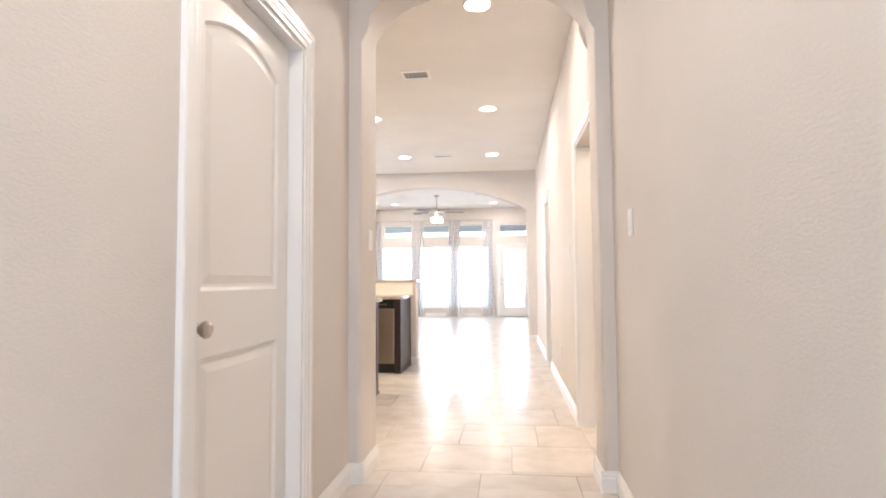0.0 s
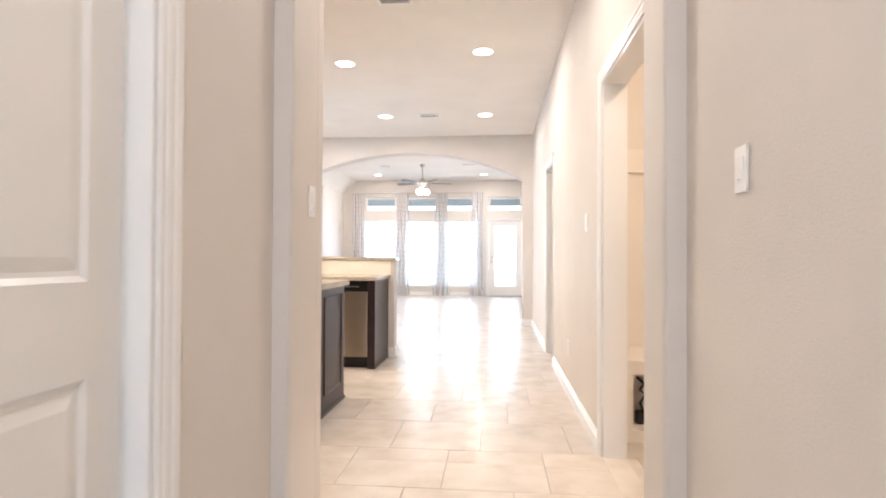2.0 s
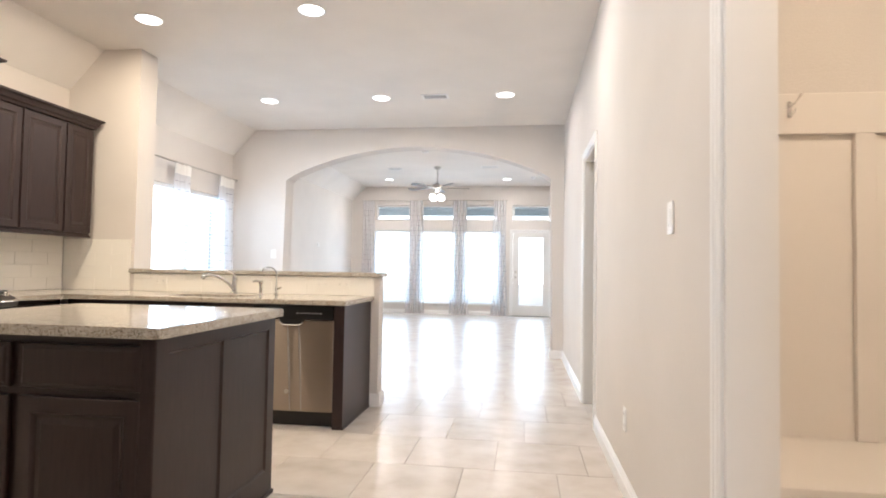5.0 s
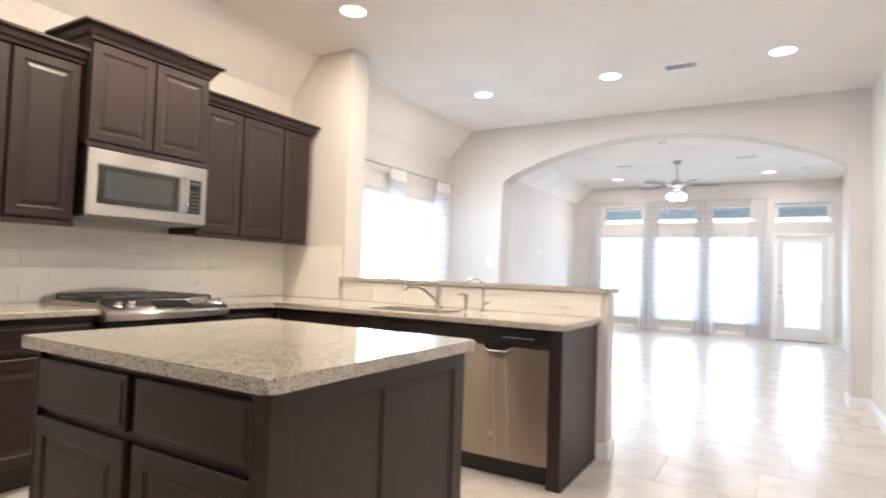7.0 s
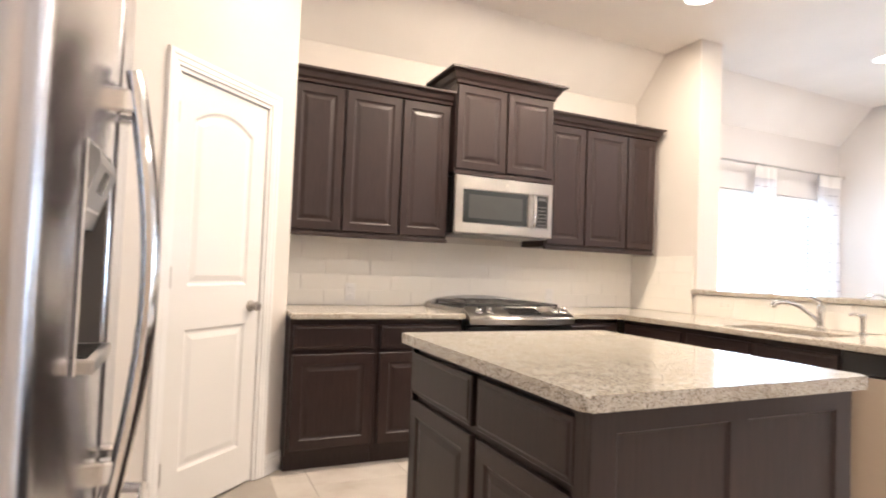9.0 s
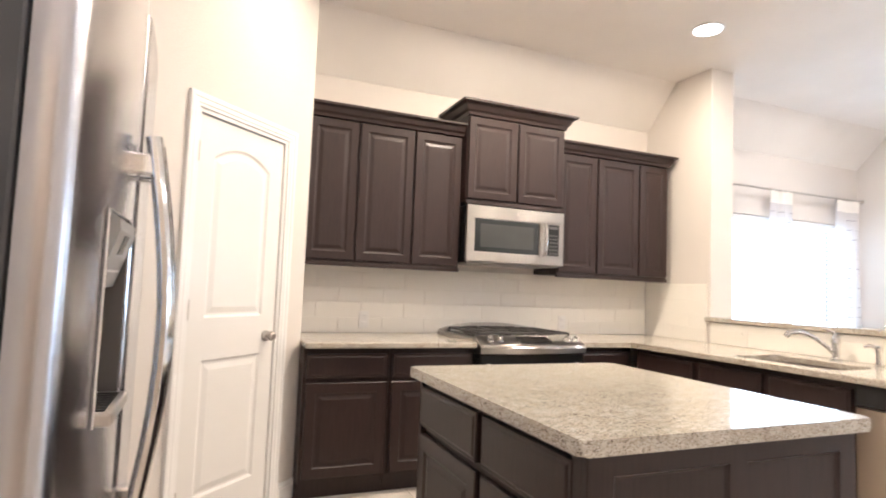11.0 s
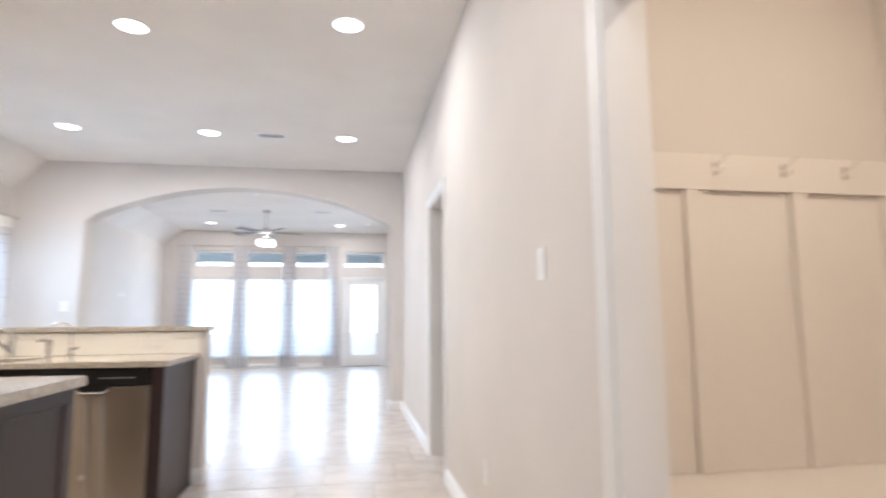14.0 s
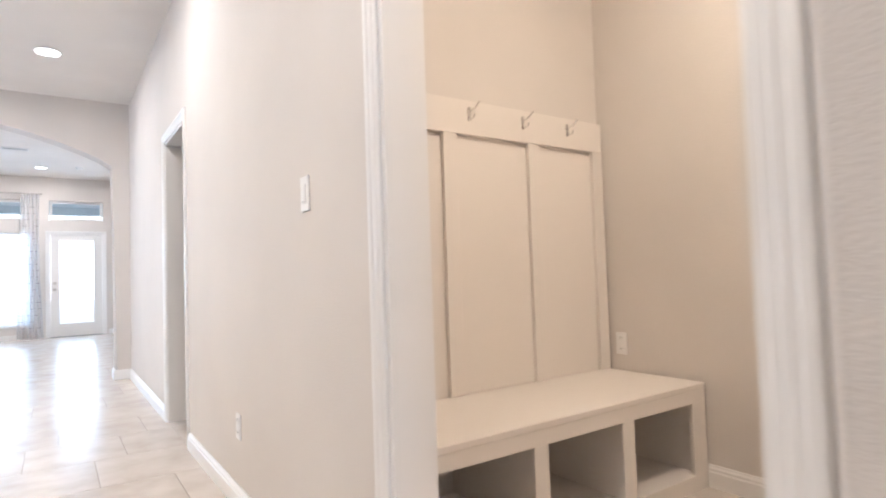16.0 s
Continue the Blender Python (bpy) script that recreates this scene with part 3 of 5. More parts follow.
def dishwasher():
    e = thing("dishwasher", -1.405, 7.04, 0, 0, "stainless steel dishwasher with black control strip under granite worktop", "dishwasher")
    w = 0.60
    bm = bmesh.new()
    n, nz = 96, 8
    # softly bowed front with a shallow channel added below the pocket for light streaks

    def front_y(x, v):
        y = -0.012 * math.sin(math.pi * x / w) ** 0.6 - 0.004
        return y + 0.002 * math.exp(-((x - 0.305 - 0.03 * v) / 0.03) ** 2)

    grid = [[bm.verts.new((w * k / n, front_y(w * k / n, 1 - j / nz), 0.115 + 0.635 * j / nz)) for k in range(n + 1)] for j in range(nz + 1)]
    back = [[bm.verts.new((w * k / n, 0.03, z)) for k in range(n + 1)] for z in (0.115, 0.75)]
    for lo, hi in zip(grid, grid[1:]):
        for k in range(n):
            bm.faces.new((lo[k], lo[k + 1], hi[k + 1], hi[k]))
    for k in range(n):
        bm.faces.new((grid[-1][k], grid[-1][k + 1], back[1][k + 1], back[1][k]))
        bm.faces.new((grid[0][k], back[0][k], back[0][k + 1], grid[0][k + 1]))
        bm.faces.new((back[0][k], back[1][k], back[1][k + 1], back[0][k + 1]))
    bm.faces.new([r[0] for r in grid] + [back[1][0], back[0][0]])
    bm.faces.new([r[-1] for r in grid] + [back[1][-1], back[0][-1]])
    part("front", bm, BRONZE, e, "bowed warm brushed steel front", True)
    # slim steel beads stand in for the two bright reflection streaks
    for c in (0.262, 0.345):
        pts = [(c + 0.035 * v ** 0.7, front_y(c + 0.03 * v, v) + 0.0070, 0.742 - 0.622 * v) for v in (0, 0.1, 0.25, 0.45, 0.7, 1.0)]
        part("streak_bead", sweep(bmesh.new(), pts, [0.006, 0.009, 0.010, 0.010, 0.009, 0.008], 16), STEEL, e, "steel bead standing in for a bright reflected streak", True)
    part("control_strip", boxed(0.0, w, -0.012, 0.03, 0.757, KT - 0.004, 0.006), BLACK, e, "black control strip")
    bm = bmesh.new()
    pts = [(w / 2 - 0.09, 0.762), (w / 2 - 0.085, 0.737), (w / 2 - 0.06, 0.723), (w / 2 + 0.06, 0.723), (w / 2 + 0.085, 0.737), (w / 2 + 0.09, 0.762)]
    f = [bm.verts.new((x, -0.026, z)) for x, z in pts]
    b = [bm.verts.new((x, -0.012, z)) for x, z in pts]
    bm.faces.new(f)
    bm.faces.new(b[::-1])
    for k in range(6):
        bm.faces.new((f[k], f[(k + 1) % 6], b[(k + 1) % 6], b[k]))
    part("pocket_handle", bm, BLACK, e, "black pocket handle")
    part("pocket_lip", sweep(bmesh.new(), [(w / 2 - 0.088, -0.026, 0.74), (w / 2 - 0.06, -0.029, 0.72), (w / 2 + 0.06, -0.029, 0.72), (w / 2 + 0.088, -0.026, 0.74)], 0.006), CHROME, e, "", True)
    part("badge", lathe(bmesh.new(), [(0.016, 0), (0.016, -0.003), (0.012, -0.005)], 16, (w * 0.45, -0.015, 0.25), "y"), NICKEL, e, "small round badge")
    for k in range(7):
        part("button", boxed(0.33 + 0.028 * k, 0.348 + 0.028 * k, -0.0145, -0.011, 0.798, 0.805), GREYPLASTIC, e)
    part("toe_kick", boxed(0.004, w - 0.004, 0.05, 0.09, 0.0, 0.11), BLACK, e)
    part("tub", boxed(0.006, w - 0.006, 0.032, 0.64, 0.11, KT - 0.01), BLACK, e)


dishwasher()


def slab_top(bm, outline, z0, z1, bev=0.008):
    b2 = prism(outline, "z", z0, z1)
    es = [e for e in b2.edges if abs(e.verts[0].co.z - e.verts[1].co.z) < 1e-6]
    bmesh.ops.bevel(b2, geom=es, offset=bev, segments=3, profile=0.5, affect="EDGES")
    me = bpy.data.meshes.new("tmp")
    b2.to_mesh(me)
    bm.from_mesh(me)
    bpy.data.meshes.remove(me)
    b2.free()
    return bm


def round_corners(pts, r, which, n=4):
    """Corners of an anticlockwise outline in `which` become arcs of radius r."""
    out = []
    for i, p in enumerate(pts):
        if i not in which:
            out.append(p)
            continue
        p, a, b = Vector(p), Vector(pts[i - 1]), Vector(pts[(i + 1) % len(pts)])
        s, t = p + (a - p).normalized() * r, p + (b - p).normalized() * r
        for k in range(n + 1):
            u = k / n
            out.append(tuple(s * (1 - u) ** 2 + p * 2 * u * (1 - u) + t * u * u))
    return out


CT = 0.897
SK = (-2.17, -1.56, 7.10, 7.50)    # sink cut-out
e = thing("granite_worktop", -3.0, 7.4, CT - 0.035, 0, "speckled beige granite worktop with a sink cut-out", "worktop")
top = bmesh.new()
slab_top(top, [(XW + 0.002, 6.572), (-2.895, 6.572), (-2.895, 7.0), (SK[0], 7.0), (SK[0], YP - 0.012), (XW + 0.002, YP - 0.012)], CT - 0.035, CT)
slab_top(top, [(SK[0], 7.0), (SK[1], 7.0), (SK[1], SK[2]), (SK[0], SK[2])], CT - 0.035, CT, 0.006)
slab_top(top, [(SK[0], SK[3]), (SK[1], SK[3]), (SK[1], YP - 0.012), (SK[0], YP - 0.012)], CT - 0.035, CT, 0.006)
slab_top(top, round_corners([(SK[1], 7.0), (-0.70, 7.0), (-0.70, YP - 0.012), (SK[1], YP - 0.012)], 0.03, {1}), CT - 0.035, CT)
for cx, cy, ux, uy in ((SK[0], SK[2], 1, 1), (SK[1], SK[2], -1, 1), (SK[1], SK[3], -1, -1), (SK[0], SK[3], 1, -1)):
    r = 0.10
    arc = [(cx + ux * r * (1 - math.sin(k * math.pi / 16)), cy + uy * r * (1 - math.cos(k * math.pi / 16))) for k in range(9)]
    slab_top(top, [(cx, cy), *(arc if ux * uy < 0 else arc[::-1])], CT - 0.035, CT - 0.0003, 0.001)
bmesh.ops.translate(top, vec=(3.0, -7.4, -(CT - 0.035)), verts=top.verts)
part("slab", top, GRANITE, e)

e = thing("granite_worktop", -3.24, 5.2, CT - 0.035, 0, "speckled beige granite worktop between pantry and range", "worktop")
top = slab_top(bmesh.new(), [(XW + 0.002, 4.700), (-2.895, 4.700), (-2.895, 5.768), (XW + 0.002, 5.768)], CT - 0.035, CT)
bmesh.ops.translate(top, vec=(3.24, -5.2, -(CT - 0.035)), verts=top.verts)
part("slab", top, GRANITE, e)

e = thing("granite_bar_top", -1.8, 7.8, 1.056, 0, "speckled beige granite bar ledge on the half wall", "bar top")
top = slab_top(bmesh.new(), round_corners([(-2.90, YP - 0.04), (-0.645, YP - 0.04), (-0.645, YP + 0.24), (-2.88, YP + 0.24)], 0.03, {1, 2}), 1.056, 1.091)
bmesh.ops.translate(top, vec=(1.8, -7.8, -1.056), verts=top.verts)
part("slab", top, GRANITE, e)


def sink():
    x0, x1, y0, y1 = SK
    e = thing("sink", (x0 + x1) / 2, (y0 + y1) / 2, CT - 0.2, 0, "stainless steel undermount sink in the granite worktop", "sink")
    a, b = (x1 - x0) / 2 + 0.004, (y1 - y0) / 2 + 0.004
    bm = bmesh.new()
    t = 0.004
    box(bm, -a, a, -b, b, 0, t)
    box(bm, -a, -a + t, -b, b, t, 0.16)
    box(bm, a - t, a, -b, b, t, 0.16)
    box(bm, -a + t, a - t, -b, -b + t, t, 0.16)
    box(bm, -a + t, a - t, b - t, b, t, 0.16)
    part("basin", bm, STEEL, e)
    part("drain", lathe(bmesh.new(), [(0.045, t), (0.045, t + 0.003), (0.03, t + 0.004), (0.028, t + 0.001)], 20), CHROME, e, "", True)


sink()


def faucet():
    e = thing("kitchen_faucet", -1.865, 7.615, CT, 0, "chrome single-lever kitchen faucet on the worktop", "faucet")
    part("base", lathe(bmesh.new(), [(0.030, 0), (0.030, 0.012), (0.022, 0.02), (0.022, 0.10), (0.026, 0.105), (0.024, 0.135), (0.012, 0.145)], 18), CHROME, e, "", True)
    part("spout", sweep(bmesh.new(), [(0, 0, 0.03), (-0.03, -0.03, 0.075), (-0.07, -0.075, 0.125), (-0.10, -0.11, 0.148), (-0.13, -0.15, 0.155), (-0.155, -0.19, 0.148), (-0.165, -0.205, 0.125)], [0.013, 0.012, 0.012, 0.013, 0.016, 0.017, 0.015], 12), CHROME, e, "", True)
    part("lever", sweep(bmesh.new(), [(0, 0, 0.138), (-0.01, 0.0, 0.165), (-0.045, -0.01, 0.185), (-0.085, -0.015, 0.188)], [0.010, 0.009, 0.008, 0.006], 10), CHROME, e, "", True)
    e = thing("soap_dispenser", -1.615, 7.58, CT, 0, "chrome soap pump beside the sink", "soap dispenser")
    part("stem", lathe(bmesh.new(), [(0.022, 0), (0.022, 0.008), (0.013, 0.014), (0.014, 0.075), (0.018, 0.085), (0.018, 0.108), (0.008, 0.116)], 16), CHROME, e, "", True)
    part("nozzle", sweep(bmesh.new(), [(0, 0, 0.10), (-0.03, -0.02, 0.112), (-0.055, -0.035, 0.106)], [0.010, 0.009, 0.007], 10), CHROME, e, "", True)
    e = thing("filter_faucet", -1.50, 7.62, CT, 0, "slim chrome gooseneck water filter tap", "faucet")
    part("base", lathe(bmesh.new(), [(0.022, 0), (0.022, 0.008), (0.012, 0.015), (0.012, 0.06), (0.008, 0.066)], 16), CHROME, e, "", True)
    neck = [(0, 0, 0.05), (0, 0, 0.16)] + [(-0.055 * (1 - math.cos(a)), -0.03 * (1 - math.cos(a)), 0.16 + 0.065 * math.sin(a)) for a in (0.4, 0.8, 1.2, 1.6, 2.0, 2.4, 2.7)]
    part("neck", sweep(bmesh.new(), neck, 0.006, 8), CHROME, e, "", True)
    part("lever", sweep(bmesh.new(), [(0, 0, 0.045), (0.03, -0.012, 0.05), (0.05, -0.02, 0.062)], [0.008, 0.008, 0.006], 8), CHROME, e, "", True)


faucet()


def crown_ring(x0, x1, depth, z, h, out):
    """A stepped crown round the front and sides of a wall cabinet."""
    bm = bmesh.new()
    prof = [(0.0, 0.0), (0.006, 0.0), (0.010, h * 0.2), (0.024, h * 0.35), (out * 0.6, h * 0.7), (out * 0.85, h * 0.82), (out, h * 0.84), (out, h)]
    rows = []
    for d, dz in prof:
        rows.append([bm.verts.new(p) for p in ((x0 - d, depth, z + dz), (x0 - d, -d, z + dz), (x1 + d, -d, z + dz), (x1 + d, depth, z + dz))])
    for a, b in zip(rows, rows[1:]):
        for k in range(3):
            bm.faces.new((a[k], a[k + 1], b[k + 1], b[k]))
    bm.faces.new(rows[-1])
    bm.faces.new(rows[0][::-1])
    for i in (0, 3):
        bm.faces.new([r[i] for r in rows])
    return bm


def wall_cabinet(m, w, z0, z1, splits, depth, crown, out, label, stile=0.05):
    e = tagged(new("wall_cabinet"), label, "cabinet", "kitchen wall cabinets")
    part("body", boxed(0, w, 0.021, depth, z0, z1), CAB, e)
    part("light_rail", boxed(0.0, w, 0.004, 0.03, z0 - 0.02, z0 + 0.004, 0.003), CAB, e)
    cols = [0, *splits, w]
    for a, b in zip(cols, cols[1:]):
        cab_door(e, a + 0.008, b - 0.008, z0 + 0.02, z1 - 0.03, stile)
    part("crown", crown_ring(0, w, depth, z1 - 0.02, crown, out), CAB, e, "stepped dark crown moulding")
    e.matrix_world = m
    return e


wall_cabinet(pose(-3.245, 4.700, 0, 0, 0, 90), 1.078, 1.37, 2.325, [0.335, 0.722], 0.332, 0.085, 0.055, "dark espresso wall cabinet with three raised-panel doors")
wall_cabinet(pose(-3.245, 6.587, 0, 0, 0, 90), 1.075, 1.37, 2.325, [0.36, 0.775], 0.332, 0.085, 0.055, "dark espresso wall cabinet with three raised-panel doors")
wall_cabinet(pose(-3.17, 5.782, 0, 0, 0, 90), 0.80, 1.845, 2.47, [0.40], 0.407, 0.095, 0.07, "taller dark espresso cabinet above the microwave")


def microwave():
    e = thing("microwave", -3.155, 5.787, 1.425, 90, "stainless steel over-range microwave with dark glass door", "microwave")
    w, h = 0.79, 0.392
    part("case", boxed(0.004, w - 0.004, 0.012, 0.42, 0.0, h), BLACK, e)
    face = part("front", panelled(w, h, 0.02, [rect(0.055, 0.585, 0.065, h - 0.085), rect(0.645, 0.755, 0.065, h - 0.085)], [(0.003, 0.004)]), STEEL, e, "brushed steel front")
    part("window", boxed(0.062, 0.578, 0.0015, 0.0075, 0.072, h - 0.092), DARKGLASS, face, "dark glass window")
    part("inner_screen", boxed(0.105, 0.535, 0.0005, 0.002, 0.105, h - 0.125), SMOKE, face)
    part("keypad", boxed(0.651, 0.749, 0.0015, 0.0075, 0.072, h - 0.092), BLACK, face, "black keypad")
    part("display", boxed(0.665, 0.735, 0.0005, 0.002, h - 0.125, h - 0.105), KEY, face)
    for r in range(6):
        for c in range(3):
            part("key", boxed(0.667 + 0.025 * c, 0.683 + 0.025 * c, 0.0005, 0.002, 0.085 + 0.026 * r, 0.095 + 0.026 * r), KEY, face)
    part("handle", sweep(bmesh.new(), [(0.615, 0.004, 0.07), (0.615, -0.03, 0.078), (0.615, -0.04, 0.12), (0.615, -0.042, 0.195), (0.615, -0.04, 0.27), (0.615, -0.03, h - 0.098), (0.615, 0.004, h - 0.09)], 0.012, 12), CHROME, e, "curved chrome bar handle", True)
    part("badge", lathe(bmesh.new(), [(0.011, 0), (0.011, -0.003)], 16, (0.40, 0.0, h - 0.04), "y"), NICKEL, e)
    part("vent_grille", boxed(0.02, w - 0.02, 0.03, 0.40, -0.012, 0.0), GREYPLASTIC, e)


microwave()


def gas_range():
    e = thing("gas_range", -2.90, 5.772, 0, 90, "stainless slide-in gas range with black iron grates", "stove")
    w, d, z = 0.796, 0.655, 0.908
    part("body", boxed(0.003, w - 0.003, 0.0, d, 0.03, z - 0.03), BLACK, e)
    # bowed sloping control panel
    bm = bmesh.new()
    n = 14
    rows = []
    for k in range(n + 1):
        u = k / n
        bow = 0.05 * math.sin(math.pi * u) ** 0.7
        x = w * u
        prof = ((0.05, z + 0.030), (-0.045 - bow, z - 0.026), (-0.056 - bow, z - 0.040), (-0.050 - bow, z - 0.074), (0.0, z - 0.082), (0.05, z - 0.082))
        rows.append([bm.verts.new((x, y, zz)) for y, zz in prof])
    for a, b in zip(rows, rows[1:]):
        for i in range(6):
            bm.faces.new((a[i], a[(i + 1) % 6], b[(i + 1) % 6], b[i]))
    bm.faces.new(rows[0])
    bm.faces.new(rows[-1][::-1])
    part("control_panel", bm, STEEL, e, "bowed steel control panel")
    part("display", prism([(-0.065, z - 0.008), (0.025, z + 0.0225), (0.025, z + 0.026), (-0.065, z - 0.004)], "x", 0.28, 0.52), BLACK, e, "black display")
    for x in (0.075, 0.145, 0.65, 0.72):
        bm = lathe(bmesh.new(), [(0.024, 0), (0.024, 0.008), (0.018, 0.012), (0.016, 0.03), (0.010, 0.033)], 16)
        bmesh.ops.transform(bm, matrix=pose(x, -0.010 - 0.05 * math.sin(math.pi * x / w) ** 0.7 * 0.5, z + 0.002, 30), verts=bm.verts)
        part("knob", bm, CHROME, e, "round steel knob", True)
    part("cooktop", boxed(-0.012, w + 0.012, 0.05, d, z - 0.012, z + 0.012, 0.005), STEEL, e)
    part("cooktop_well", boxed(0.03, w - 0.03, 0.07, d - 0.06, z + 0.011, z + 0.016, 0.002), BLACK, e)
    for gx in (0.05, 0.29, 0.53):
        bm = bmesh.new()
        gw = 0.22
        zt = z + 0.042
        for y in (0.09, 0.33, 0.57):
            sweep(bm, [(gx, y, zt), (gx + gw, y, zt)], 0.008, 6)
        for x in (gx, gx + gw / 2, gx + gw):
            sweep(bm, [(x, 0.09, zt), (x, 0.57, zt)], 0.008, 6)
        for x in (gx, gx + gw):
            for y in (0.09, 0.57):
                sweep(bm, [(x, y, z + 0.012), (x, y, zt)], 0.008, 6)
        part("grate", bm, IRON, e, "black cast iron grate")
    for x, y in ((0.16, 0.2), (0.64, 0.2), (0.16, 0.46), (0.64, 0.46), (0.40, 0.33)):
        part("burner", lathe(bmesh.new(), [(0.05, z + 0.012), (0.05, z + 0.022), (0.035, z + 0.024), (0.035, z + 0.032), (0.02, z + 0.033)], 18, (x, y, 0)), IRON, e, "", True)
    # raised vent trim at the back
    bm = bmesh.new()
    rows = []
    for k in range(n + 1):
        u = k / n
        hh = 0.026 + 0.052 * math.sin(math.pi * u) ** 0.6
        rows.append([bm.verts.new((w * u, y, zz)) for y, zz in ((d - 0.07, z + 0.01), (d - 0.055, z + hh), (d - 0.01, z + hh), (d - 0.002, z + 0.01))])
    for a, b in zip(rows, rows[1:]):
        for i in range(4):
            bm.faces.new((a[i], a[(i + 1) % 4], b[(i + 1) % 4], b[i]))
    bm.faces.new(rows[0])
    bm.faces.new(rows[-1][::-1])
    part("vent_trim", bm, STEEL, e, "arched steel rear trim", True)
    for k in range(4):
        part("vent_slot", boxed(0.20 + k * 0.105, 0.285 + k * 0.105, d - 0.0675, d - 0.058, z + 0.026, z + 0.052), BLACK, e)
    part("oven_door", boxed(0.01, w - 0.01, -0.035, 0.0, 0.20, z - 0.085, 0.006), BLACK, e)
    part("oven_handle", sweep(bmesh.new(), [(0.06, -0.035, z - 0.15), (0.07, -0.075, z - 0.15), (w - 0.07, -0.075, z - 0.15), (w - 0.06, -0.035, z - 0.15)], 0.010, 10), STEEL, e, "", True)
    part("drawer", boxed(0.01, w - 0.01, -0.03, 0.0, 0.05, 0.19, 0.005), STEEL, e)


gas_range()


def island():
    x0, x1, y0, y1, zt = -1.800, -0.730, 4.982, 5.925, 0.877
    e = thing("kitchen_island", (x0 + x1) / 2, (y0 + y1) / 2, 0, 0, "dark espresso island cabinet with drawers and panelled ends", "kitchen island")
    a, b = (x1 - x0) / 2, (y1 - y0) / 2
    bm = boxed(-a + 0.02, a - 0.022, -b + 0.022, b - 0.02, 0.1, zt)
    box(bm, -a + 0.02, a - 0.022, -b + 0.08, b - 0.02, 0, 0.1)
    part("body", bm, CAB, e)
    for p0, p1 in ((-a - 0.004, -0.014), (0.002, a - 0.042)):
        d = drawer_front(e, p0 + 0.012, p1 - 0.012, 0.688, zt - 0.032)
        d.location.y = -b
        c = cab_door(e, p0 + 0.012, p1 - 0.012, 0.12, 0.660)
        c.location.y = -b
    part("corner_stile", boxed(a - 0.06, a - 0.022, -b + 0.004, -b + 0.03, 0.0, zt, 0.002), CAB, e)
    w = 2 * b
    ends = [rect(0.075, w / 2 - 0.03, 0.13, zt - 0.06), rect(w / 2 + 0.03, w - 0.075, 0.13, zt - 0.06)]
    pn = part("end_panel", panelled(w - 0.004, zt, 0.022, ends, [(0.004, 0.006), (0.010, 0.009)]), CAB, e, "end panel with two sunk fields")
    pn.matrix_basis = pose(a, -b + 0.004, 0, 0, 0, 90)
    pn2 = part("end_panel", panelled(w, zt, 0.022, ends, [(0.004, 0.006), (0.010, 0.009)]), CAB, e, "end panel with two sunk fields")
    pn2.matrix_basis = pose(-a, b, 0, 0, 0, -90)
    part("plinth", boxed(a, a + 0.012, -b + 0.004, b, 0, 0.022, 0.004), CAB, e)
    t = thing("island_granite_top", (x0 + x1) / 2, (y0 + y1) / 2, zt, 0, "speckled beige granite slab on the island", "worktop")
    out = round_corners([(-0.563, -0.512), (0.575, -0.512), (0.575, 0.487), (-0.563, 0.487)], 0.02, {0, 1, 2, 3})
    part("slab", slab_top(bmesh.new(), out, 0.0, 0.038, 0.009), GRANITE, t)


island()


